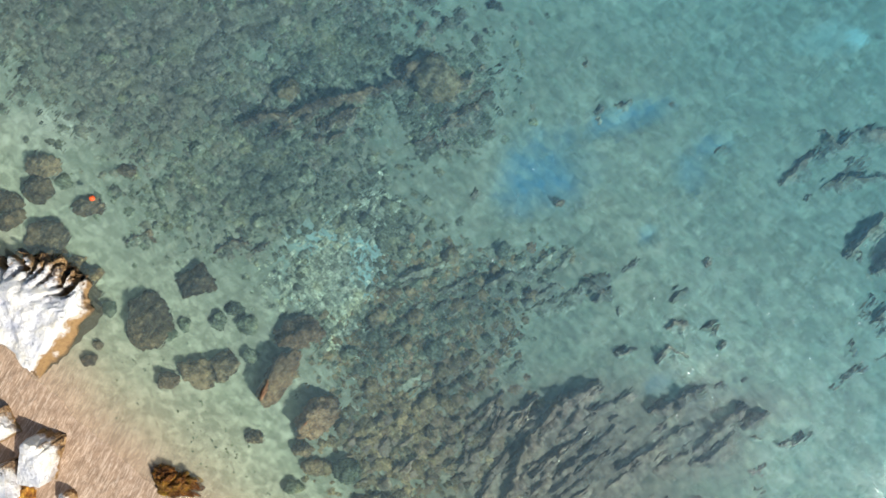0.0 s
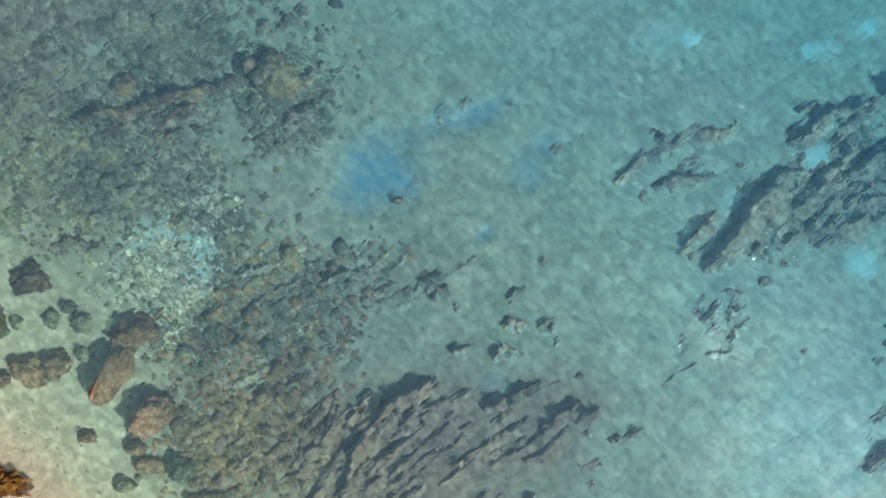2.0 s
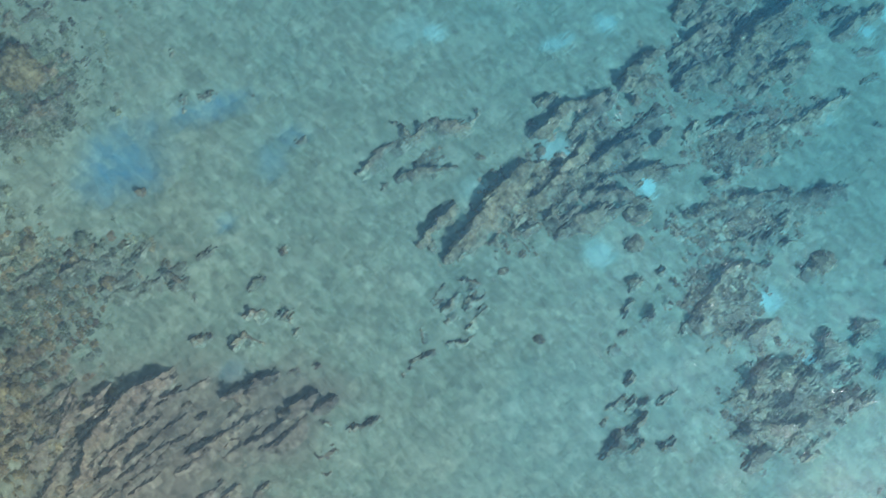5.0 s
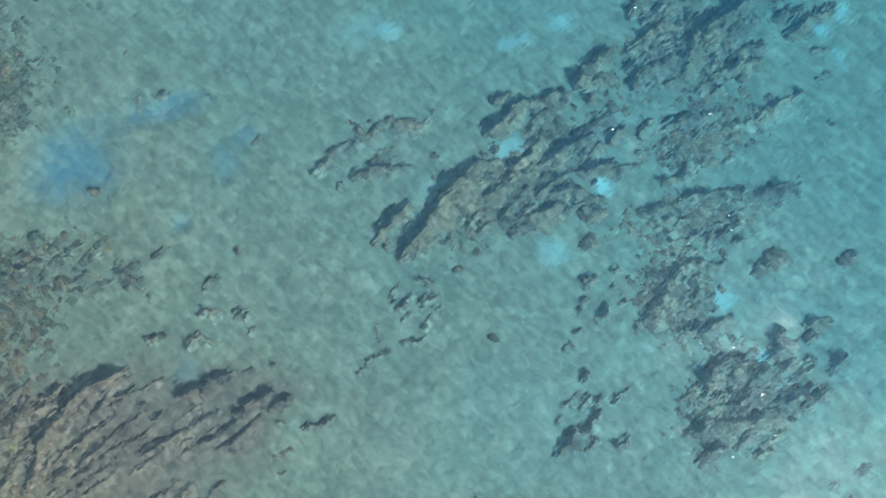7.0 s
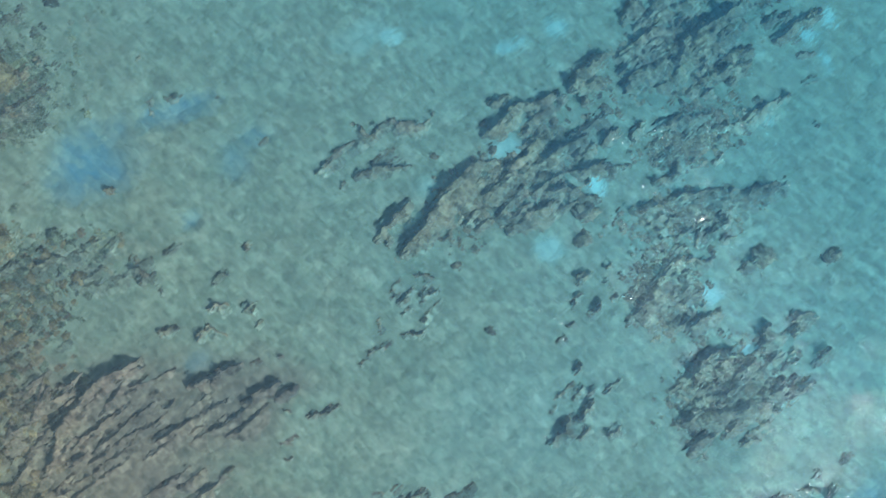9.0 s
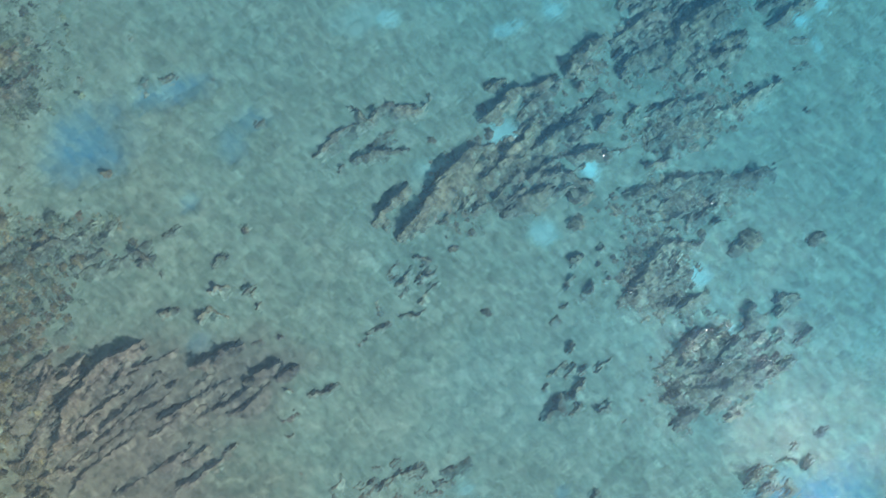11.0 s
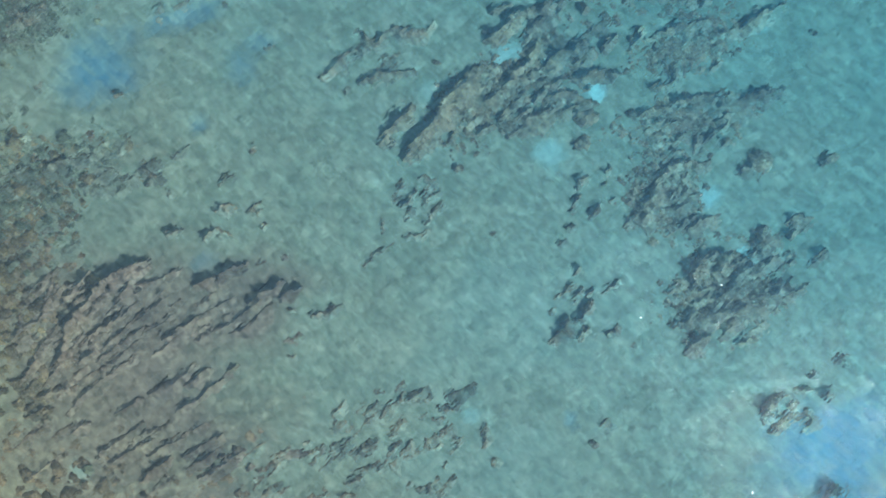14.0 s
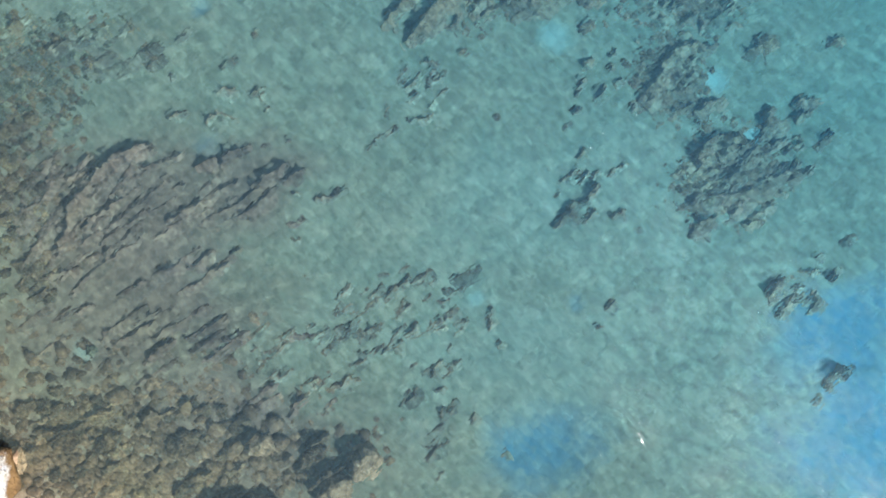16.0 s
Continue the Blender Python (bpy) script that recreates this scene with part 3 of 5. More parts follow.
ledge(north_ledges, [(13.74, 2.66), (14.03, 3.15)], 0.43, 0.27)
ledge(north_ledges, [(14.27, 3.15), (14.71, 3.59), (15.31, 3.78), (15.91, 3.91), (17.01, 3.76)], 0.81, 0.32)
ledge(north_ledges, [(17.54, 5.74), (17.73, 6.23)], 0.29, 0.24)
infill(north_ledges, 32, 5, 15.4, 4.3, 1.3, 0.5, 25, 0.8, 0.5, 0.09)

main_reef = outcrop(20.52, 2.86, 'long jagged grey-brown reef with steep shaded scarps under water', silt=0.45)
ledge(main_reef, [(15.15, 0.48), (15.68, 1.16), (16.21, 1.74), (16.84, 2.33)], 0.76, 0.44, rough=0.65)
ledge(main_reef, [(15.59, 0.44), (15.97, 0.8)], 0.33, 0.30)
ledge(main_reef, [(16.31, -0.24), (16.7, 0.56), (17.25, 1.28), (17.81, 2.13), (18.34, 2.86), (18.95, 3.52), (19.55, 4.03), (20.52, 4.18)], 1.79, 0.64, rough=0.65)
ledge(main_reef, [(17.98, 0.56), (18.34, 0.97), (18.63, 1.11)], 0.60, 0.30)
ledge(main_reef, [(19.68, 5.11), (20.53, 5.5), (20.97, 6.09), (21.63, 6.48), (22.48, 6.68), (23.53, 6.98)], 1.05, 0.61)
ledge(main_reef, [(20.09, 6.33), (20.65, 6.73), (21.14, 6.83)], 0.57, 0.34)
ledge(main_reef, [(19.75, 5.43), (20.09, 5.79)], 0.48, 0.30)
ledge(main_reef, [(23.53, 6.9), (23.83, 7.77), (24.2, 8.31), (24.74, 8.61), (25.55, 8.63)], 1.79, 0.67)
ledge(main_reef, [(23.99, 6.29), (24.14, 6.9)], 0.62, 0.43)
ledge(main_reef, [(20.77, 3.79), (21.62, 4.28), (22.11, 4.94), (22.47, 5.18)], 0.81, 0.51)
ledge(main_reef, [(21.98, 3.79), (23.08, 4.52), (23.74, 4.94), (24.54, 5.36)], 0.95, 0.51)
ledge(main_reef, [(23.56, 3.6), (24.29, 3.84), (25.5, 4.06)], 0.86, 0.44)
ledge(main_reef, [(22.46, 2.67), (23.07, 2.86), (23.79, 2.99), (24.28, 2.62), (25, 2.45)], 0.95, 0.44)
ledge(main_reef, [(23.91, 2.86), (24.52, 3.3)], 0.38, 0.30)
ledge(main_reef, [(20.4, 1.94), (21.24, 1.79), (22.09, 1.89), (23.06, 2.33)], 1.07, 0.41)
ledge(main_reef, [(19.67, 2.5), (20.4, 2.86), (21.01, 3.16)], 0.95, 0.41)
ledge(main_reef, [(20.52, 3.11), (21.13, 3.47), (21.98, 3.59)], 0.95, 0.43)
ledge(main_reef, [(24.77, 3.47), (25.5, 3.84), (25.99, 3.6)], 0.72, 0.37)
infill(main_reef, 5, 26, 21, 2.38, 2.63, 1.43, 38, 1.07, 0.67, 0.28)
infill(main_reef, 6, 14, 23.4, 5.2, 2.0, 1.0, 38, 1.07, 0.62, 0.26)

upper_reef = outcrop(28.37, 8.76, 'broad weedy reef of broken slanting strata under water', silt=0.45)
ledge(upper_reef, [(25.88, 9.75), (26.06, 10.49), (26.31, 11.24)], 0.95, 0.55)
ledge(upper_reef, [(26.29, 9.62), (26.67, 10.12), (27.17, 11.12)], 0.95, 0.49)
ledge(upper_reef, [(26.11, 8.71), (26.78, 9.38), (27.4, 9.7), (28.26, 10)], 1.07, 0.49)
ledge(upper_reef, [(27.87, 8.31), (28.37, 9.06), (28.87, 9.63), (29.49, 10.05), (30.23, 10.5), (30.85, 10.75)], 2.03, 0.73)
ledge(upper_reef, [(25.78, 6.91), (26.2, 7.77), (27.01, 8.21), (27.87, 8.46)], 1.43, 0.51)
ledge(upper_reef, [(29.95, 8.22), (30.45, 8.64), (31.56, 9.01)], 0.95, 0.49)
ledge(upper_reef, [(29.7, 7.65), (30.81, 8.15), (31.54, 8.32)], 0.72, 0.37)
ledge(upper_reef, [(31.82, 10.01), (32.56, 10.26), (33.3, 10.46)], 0.57, 0.34)
ledge(upper_reef, [(32.25, 9.21), (32.92, 9.56), (33.29, 10.06), (34.41, 10.7)], 0.72, 0.39)
ledge(upper_reef, [(27.86, 7.28), (28.24, 8.27)], 0.72, 0.44)
ledge(upper_reef, [(33.26, 8.52), (34.2, 8.89)], 0.43, 0.24)
infill(upper_reef, 7, 34, 28.36, 8.27, 2.86, 1.55, 38, 1.00, 0.67, 0.28)
infill(upper_reef, 17, 18, 29.13, 10.5, 2.63, 1.43, 38, 1.00, 0.67, 0.30)

east_strata = outcrop(29.05, 5.07, 'scattered slanting grey rock ribs on sand under water', silt=0.8)
ledge(east_strata, [(26.17, 4.77), (26.42, 5.31), (26.86, 5.75)], 0.60, 0.35)
ledge(east_strata, [(26.98, 5.11), (27.47, 5.56), (28.2, 5.88), (29.06, 6.05), (29.84, 6.05)], 1.00, 0.38)
ledge(east_strata, [(28.85, 4.87), (29.1, 5.43), (29.54, 5.73)], 0.72, 0.36)
ledge(east_strata, [(29.66, 5.44), (30.4, 5.71), (31.13, 5.68), (31.31, 6.25), (31.87, 6.4), (33.11, 6.91)], 0.81, 0.36)
ledge(east_strata, [(31.51, 6.42), (31.81, 6.79)], 0.43, 0.25)
ledge(east_strata, [(27.02, 3.06), (27.8, 3.31), (28.42, 3.53)], 0.62, 0.30)
ledge(east_strata, [(27.93, 3.35), (28.11, 3.96), (28.18, 4.38)], 0.67, 0.34)
ledge(east_strata, [(29.51, 3.84), (30.13, 4.46)], 0.48, 0.20)
ledge(east_strata, [(27.08, 4.09), (27.62, 4.45)], 0.38, 0.20)
ledge(east_strata, [(33.48, 7.28), (34.23, 7.78)], 0.33, 0.18)
infill(east_strata, 8, 14, 28.68, 4.94, 2.03, 0.95, 40, 0.76, 0.48, 0.22)

long_ledge = outcrop(29.01, 2.38, 'long low ledge of grey rock with a shaded lip under water', silt=0.8)
ledge(long_ledge, [(26.04, 2.09), (27.06, 2.31), (28.04, 2.43), (28.57, 2.75), (29.38, 2.82), (30.47, 2.92), (31.45, 2.92), (32.23, 3.16), (32.87, 3.55)], 1.48, 0.46)
ledge(long_ledge, [(29.85, 1.7), (30.46, 2.09), (31, 2.58)], 0.57, 0.26)
infill(long_ledge, 9, 18, 28.63, 1.41, 2.27, 0.84, 35, 0.84, 0.67, 0.25)
ledge(long_ledge, [(27.76, 0.08), (28.13, 0.44), (28.62, 0.49)], 0.72, 0.30)
ledge(long_ledge, [(28.85, 0.2), (29.1, 0.8), (29.59, 0.92)], 0.72, 0.30)
ledge(long_ledge, [(29.95, 0.44), (30.44, 0.88), (30.92, 0.8)], 0.67, 0.30)

curved_reef = outcrop(27.74, -1.73, 'curved bank of knobbly weedy rock under water', silt=0.5)
ledge(curved_reef, [(25.98, -3.29), (26.09, -2.69), (26.52, -2.33), (26.9, -1.61), (27.22, -1.01), (27.71, -0.33), (28.49, 0.08)], 1.43, 0.45)
ledge(curved_reef, [(28.12, -0.29), (28.85, -0.04), (29.82, -0.04)], 0.95, 0.36)
ledge(curved_reef, [(27.37, -2.5), (27.97, -2.09), (28.82, -1.73)], 0.72, 0.32)
ledge(curved_reef, [(28.32, -3.46), (28.81, -2.81), (29.42, -2.45), (30.02, -2.21)], 0.86, 0.36)
ledge(curved_reef, [(30.65, -0.72), (31.1, -0.17), (31.64, 0.05), (32.36, -0.04)], 1.07, 0.36)
infill(curved_reef, 10, 20, 27.61, -1.97, 1.43, 1.43, 45, 0.76, 0.57, 0.25)

round_reef = outcrop(30.09, -5.32, 'domed weedy reef of layered grey rock under water', silt=0.4)
ledge(round_reef, [(28.7, -5.56), (28.8, -4.85), (29.15, -4.32), (29.75, -4.06), (30.6, -3.94), (31.02, -4.37)], 2.27, 0.62)
ledge(round_reef, [(31.2, -4.18), (31.61, -3.77), (31.72, -3.13), (32.07, -2.84)], 1.19, 0.50)
ledge(round_reef, [(32.74, -2.89), (33.04, -2.41), (33.77, -2.34), (34.24, -2.7)], 1.19, 0.42)
ledge(round_reef, [(28.03, -7.1), (28.75, -6.7), (29.71, -6.56), (30.8, -6.4), (31.77, -5.92), (33.09, -5.64)], 1.07, 0.42)
ledge(round_reef, [(27.56, -5.8), (28.53, -5.37)], 0.57, 0.26)
ledge(round_reef, [(28.25, -8.52), (28.49, -8.05), (28.98, -7.65), (29.7, -7.46)], 1.00, 0.38)
ledge(round_reef, [(30.53, -7.82), (31.01, -7.65), (31.61, -7.82)], 0.86, 0.34)
ledge(round_reef, [(33.6, -4.61), (34.21, -4.13), (34.65, -3.89)], 0.62, 0.28)
ledge(round_reef, [(33.21, -5.68), (33.82, -5.21)], 0.57, 0.25)
infill(round_reef, 11, 40, 30.57, -5.8, 2.51, 1.67, 28, 1.07, 0.62, 0.26)
infill(round_reef, 12, 14, 33.01, -3.89, 1.31, 1.07, 38, 0.72, 0.57, 0.26)

sand_ribs = outcrop(24.1, -4.61, 'line of small broken rock ribs on sand under water', silt=1.0)
ledge(sand_ribs, [(23.69, -1.37), (23.93, -0.89), (24.49, -0.72)], 0.72, 0.40)
ledge(sand_ribs, [(23.58, -2.5), (23.64, -1.97), (24.07, -1.54)], 0.81, 0.38)
ledge(sand_ribs, [(24.23, -2.69), (24.55, -2.16), (24.89, -1.85)], 0.62, 0.32)
ledge(sand_ribs, [(25.2, -2.09), (25.45, -1.54)], 0.43, 0.25)
ledge(sand_ribs, [(24.9, -1.25), (25.14, -0.96)], 0.38, 0.25)
ledge(sand_ribs, [(25.05, -0.65), (25.39, -0.33)], 0.53, 0.25)
ledge(sand_ribs, [(23.34, -3.05), (23.75, -2.74)], 0.57, 0.25)
ledge(sand_ribs, [(22.9, -3.84), (23.38, -3.36)], 0.53, 0.20)
ledge(sand_ribs, [(23.61, -5.2), (23.9, -4.56)], 0.67, 0.32)
ledge(sand_ribs, [(22.89, -6.15), (23.37, -5.79), (23.73, -5.37)], 0.62, 0.28)
ledge(sand_ribs, [(22.63, -8.16), (23, -7.41), (23.48, -6.79)], 0.81, 0.34)
ledge(sand_ribs, [(23.48, -6.98), (24.08, -6.7), (24.61, -6.15)], 0.86, 0.34)
ledge(sand_ribs, [(24.81, -5.8), (25.53, -5.37), (25.89, -5.27)], 0.33, 0.16)
ledge(sand_ribs, [(25.07, -7.74), (25.7, -7.17)], 0.53, 0.26)
ledge(sand_ribs, [(25.93, -8.17), (26.34, -7.88)], 0.43, 0.22)
infill(sand_ribs, 13, 12, 23.72, -6.63, 1.07, 1.19, 45, 0.62, 0.38, 0.18)

mid_ribs = outcrop(16.9, -2.45, 'thin broken rock ribs half buried in sand under water', silt=1.0)
ledge(mid_ribs, [(16.17, -2.21), (16.61, -1.73), (17.01, -1.13)], 0.72, 0.34)
ledge(mid_ribs, [(16.85, -1.01), (17.25, -0.67), (17.9, -0.94)], 0.57, 0.30)
ledge(mid_ribs, [(17.18, -1.85), (17.74, -1.61), (18.15, -1.37)], 0.48, 0.22)
ledge(mid_ribs, [(17.09, -2.81), (17.43, -2.5)], 0.43, 0.20)
ledge(mid_ribs, [(16.3, -3.45), (17.02, -3.22), (17.57, -3.05)], 0.53, 0.26)
ledge(mid_ribs, [(15.27, -3.41), (15.5, -2.69)], 0.38, 0.20)
ledge(mid_ribs, [(14.63, -4.84), (15.1, -4.24), (16.06, -3.65)], 0.21, 0.12)
ledge(mid_ribs, [(16.17, -0.05), (16.46, -0.34)], 0.24, 0.20)
infill(mid_ribs, 31, 12, 16.9, -1.95, 1.0, 1.1, 52, 0.6, 0.42, 0.13)

low_ribs = outcrop(17.85, -11.15, 'rows of small grey rock ribs on sand under water', silt=1.0)
ledge(low_ribs, [(15.27, -11.27), (15.69, -10.55), (16.05, -10.31)], 0.75, 0.18)
ledge(low_ribs, [(16.41, -10.43), (17.01, -10), (17.56, -9.71)], 0.75, 0.18)
ledge(low_ribs, [(13.19, -11.87), (13.54, -11.15)], 0.75, 0.18)
ledge(low_ribs, [(13.27, -12.54), (13.79, -12.16)], 0.75, 0.18)
ledge(low_ribs, [(14.51, -12.58), (14.87, -12.15), (15.46, -12.11)], 0.75, 0.18)
ledge(low_ribs, [(15.71, -13.06), (16.3, -12.77)], 0.75, 0.18)
ledge(low_ribs, [(16.23, -12.77), (16.9, -12.1)], 0.75, 0.18)
ledge(low_ribs, [(17.27, -14.48), (17.43, -13.89), (17.98, -13.53)], 0.75, 0.18)
ledge(low_ribs, [(17.5, -14.95), (18.1, -14.71)], 0.75, 0.18)
ledge(low_ribs, [(17.67, -16.24), (17.86, -15.54)], 0.75, 0.18)
ledge(low_ribs, [(17.16, -18), (17.51, -17.3), (18.1, -16.83)], 0.75, 0.18)
ledge(low_ribs, [(17.4, -18.7), (17.87, -18.12)], 0.75, 0.18)
ledge(low_ribs, [(13.11, -15.18), (13.81, -14.36), (14.53, -14.48)], 0.75, 0.18)
ledge(low_ribs, [(17.86, -11.86), (18.45, -11.27)], 0.75, 0.18)
ledge(low_ribs, [(18.09, -10.19), (18.93, -9.95), (19.53, -9.59)], 0.75, 0.18)
ledge(low_ribs, [(19.53, -11.86), (20.01, -11.38)], 0.75, 0.18)
ledge(low_ribs, [(20.13, -13.29), (20.25, -12.81)], 0.75, 0.18)
ledge(low_ribs, [(19.72, -12.58), (19.82, -11.74)], 0.75, 0.18)
ledge(low_ribs, [(24.69, -11.5), (25.29, -11.14)], 0.75, 0.18)
ledge(low_ribs, [(18.93, -16.36), (19.29, -15.77)], 0.75, 0.18)
ledge(low_ribs, [(20.36, -17.82), (20.67, -17.42)], 0.75, 0.18)
ledge(low_ribs, [(17.98, -13.29), (18.22, -12.94)], 0.75, 0.18)
ledge(low_ribs, [(12.45, -18.91), (13.15, -18.26), (14.08, -17.87)], 0.75, 0.18)
infill(low_ribs, 14, 34, 16.2, -11.6, 2.9, 1.9, 32, 0.8, 0.45, 0.11)
infill(low_ribs, 33, 26, 12.3, -13.2, 2.7, 1.8, 34, 0.95, 0.5, 0.11)
infill(low_ribs, 34, 12, 17.4, -14.8, 1.2, 2.6, 48, 0.8, 0.45, 0.11)

west_strata = outcrop(5.5, -6.95, 'wide field of parallel slanting rock strata under water', silt=0.22, mat=STRATA)
ledge(west_strata, [(1.67, -9.26), (1.86, -8.54), (2.07, -7.94), (2.23, -7.14), (2.69, -6.49), (3.1, -6.07), (3.49, -5.39), (4.2, -4.95), (4.91, -4.71), (5.62, -4.29)], 1.19, 0.66)
ledge(west_strata, [(0.96, -10.45), (1.52, -10.02), (2.1, -9.93), (2.75, -9.74)], 0.86, 0.42)
ledge(west_strata, [(2.44, -9.62), (3.25, -9.21), (4.07, -8.82)], 0.72, 0.28)
ledge(west_strata, [(-0.21, -8.07), (-0.02, -7.1), (0.18, -6.38), (0.64, -5.94)], 0.96, 0.29)
ledge(west_strata, [(1.03, -6.86), (1.49, -6.25), (2.07, -5.93)], 0.81, 0.27)
ledge(west_strata, [(2.2, -6.25), (2.66, -5.83), (3.14, -5.64)], 0.72, 0.27)
ledge(west_strata, [(3.77, -6.73), (4.23, -6.12), (4.62, -5.63), (4.68, -5.02)], 0.76, 0.29)
ledge(west_strata, [(4.06, -8.34), (4.75, -7.81), (5.3, -7.52), (5.81, -7.13)], 0.72, 0.26)
ledge(west_strata, [(3.24, -8.78), (3.7, -8.42), (4.52, -7.93)], 0.53, 0.21)
ledge(west_strata, [(5.84, -8.1), (6.54, -7.56), (7.37, -7.08), (8.2, -6.47), (9.27, -5.81)], 0.81, 0.27)
ledge(west_strata, [(4.93, -5.63), (6.01, -5.19), (6.96, -4.7)], 0.57, 0.22)
ledge(west_strata, [(7.34, -5.62), (7.98, -5.13), (8.53, -4.89), (9.73, -4.4)], 1.05, 0.60)
ledge(west_strata, [(9.64, -6.35), (10.36, -5.81), (11.31, -5.25)], 0.76, 0.50)
ledge(west_strata, [(9.98, -4.76), (10.58, -4.44)], 0.48, 0.20)
ledge(west_strata, [(10.96, -6.22), (11.44, -5.81), (12.16, -5.68)], 0.67, 0.40)
ledge(west_strata, [(11.06, -4.39), (11.42, -4.22)], 0.33, 0.16)
ledge(west_strata, [(7.26, -7.68), (7.97, -7.2), (8.33, -7.08)], 0.57, 0.20)
ledge(west_strata, [(8.57, -6.95), (9.16, -6.59)], 0.48, 0.18)
ledge(west_strata, [(6.27, -6.36), (6.99, -6.06)], 0.48, 0.19)
ledge(west_strata, [(2.98, -8.06), (3.55, -7.52), (3.9, -7.33)], 0.53, 0.19)
ledge(west_strata, [(12.9, -6.7), (13.5, -6.29)], 0.38, 0.18)
ledge(west_strata, [(11.23, -8.04), (12.06, -7.55)], 0.33, 0.14)
ledge(west_strata, [(8.61, -9.37), (9.32, -8.96)], 0.53, 0.24)
ledge(west_strata, [(8.27, -9.92), (8.74, -9.73)], 0.29, 0.12)
ledge(west_strata, [(2.42, -11.87), (2.86, -11.35), (3.28, -11.16)], 0.57, 0.24)
ledge(west_strata, [(0.8, -11.87), (1.35, -11.4), (1.67, -10.81)], 0.57, 0.24)
ledge(west_strata, [(4.14, -10.93), (5.07, -10.57), (5.77, -10.21)], 0.62, 0.24)
ledge(west_strata, [(4.89, -12.23), (5.47, -11.88), (6.16, -11.47)], 0.57, 0.26)
ledge(west_strata, [(3.51, -12.94), (3.96, -12.35), (4.35, -12.16)], 0.57, 0.24)
ledge(west_strata, [(0.55, -13.51), (1.33, -13.09), (2.1, -12.46)], 0.57, 0.24)
ledge(west_strata, [(5.3, -13.88), (5.86, -13.17), (6.32, -12.82), (6.79, -12.77)], 0.72, 0.38)
ledge(west_strata, [(6.42, -12.23), (6.77, -11.92), (7.18, -12.23)], 0.48, 0.18)
ledge(west_strata, [(7.71, -11.68), (8.42, -11.4)], 0.43, 0.18)
ledge(west_strata, [(8.56, -12.78), (9.04, -12.63), (9.75, -12.87)], 0.48, 0.21)
ledge(west_strata, [(9.76, -13.41), (9.99, -12.94), (10.28, -13.06)], 0.48, 0.20)
ledge(west_strata, [(11.17, -12.63), (11.89, -12.54), (12.6, -12.63)], 0.43, 0.16)
ledge(west_strata, [(9.22, -15.83), (9.92, -15.3), (10.97, -14.59)], 0.57, 0.24)
ledge(west_strata, [(9.7, -15.93), (10.51, -15.41), (11.21, -15.06)], 0.53, 0.24)
ledge(west_strata, [(11.23, -16.07), (11.69, -15.46), (12.4, -15.18)], 0.72, 0.29)
ledge(west_strata, [(12.65, -16), (13.11, -15.47), (13.51, -15.07)], 0.48, 0.24)
strata(west_strata, 15, 4.2, -8.3, 5.0, 3.2, 36, 0.62, 0.22, fan=24)
strata(west_strata, 16, 4.6, -12.7, 5.6, 2.0, 32, 0.66, 0.20, fan=8)
strata(west_strata, 18, 9.4, -6.7, 2.7, 1.5, 33, 0.60, 0.21)

shore_reef = outcrop(6.12, -17.02, 'brown weedy rock platform near the shore under water', silt=0.2, mat=BROWN)
ledge(shore_reef, [(0.15, -15.69), (0.79, -15.31), (1.68, -15.13)], 1.19, 0.36, mat=BROWN)
ledge(shore_reef, [(1, -16.6), (1.64, -16.28), (2.66, -16.34), (3.09, -16.07)], 1.08, 0.40, mat=BROWN)
ledge(shore_reef, [(3.09, -15.95), (3.64, -15.66), (4.32, -15.5)], 0.81, 0.34, mat=BROWN)
ledge(shore_reef, [(8.56, -17.5), (8.86, -17.27)], 0.57, 0.40, mat=BROWN)
ledge(shore_reef, [(9.49, -17.16), (10.06, -16.58), (10.77, -16.54)], 1.43, 0.70, mat=BROWN)
ledge(shore_reef, [(11.79, -18.33), (12.15, -17.52), (12.56, -16.82), (13.13, -16.59)], 0.96, 0.60, mat=BROWN)
ledge(shore_reef, [(12.34, -19.02), (12.91, -18.33), (13.61, -18.03), (14.2, -17.53)], 0.96, 0.60, mat=BROWN)
ledge(shore_reef, [(6.57, -16.79), (7.25, -16.45), (7.96, -16.68)], 1.43, 0.40, mat=BROWN)
ledge(shore_reef, [(3.78, -18.12), (4.32, -17.68), (4.77, -17.73)], 0.96, 0.36, mat=BROWN)
ledge(shore_reef, [(8.05, -19.55), (8.96, -19.06), (10.12, -19.16), (11.53, -19.59)], 1.43, 0.80, mat=BROWN)
ledge(shore_reef, [(8.61, -19.06), (8.95, -18.6), (9.36, -18.38)], 0.96, 0.50, mat=BROWN)
ledge(shore_reef, [(6.66, -19.07), (7.55, -18.4), (8.47, -18.3)], 0.96, 0.40, mat=BROWN)
ledge(shore_reef, [(1.55, -14.9), (2.22, -14.68)], 0.72, 0.30, mat=BROWN)
infill(shore_reef, 19, 40, 4.96, -16.77, 5.74, 2.15, 25, 0.86, 0.72, 0.28)
infill(shore_reef, 20, 24, 0.2, -9.26, 1.67, 3.82, 30, 0.81, 0.72, 0.28)

ring_reef = outcrop(32.74, -11.12, 'ring of dark weedy rock on blue-green sand under water', silt=0.8)
ledge(ring_reef, [(31.65, -11.49), (31.59, -10.77), (31.92, -10.21), (32.4, -10.05), (32.95, -10.17)], 1.19, 0.45)
ledge(ring_reef, [(31.89, -11.84), (32.38, -11.25), (32.87, -10.77)], 0.57, 0.30)
ledge(ring_reef, [(33.33, -11.84), (33.7, -11.24), (33.71, -10.64)], 0.62, 0.25)
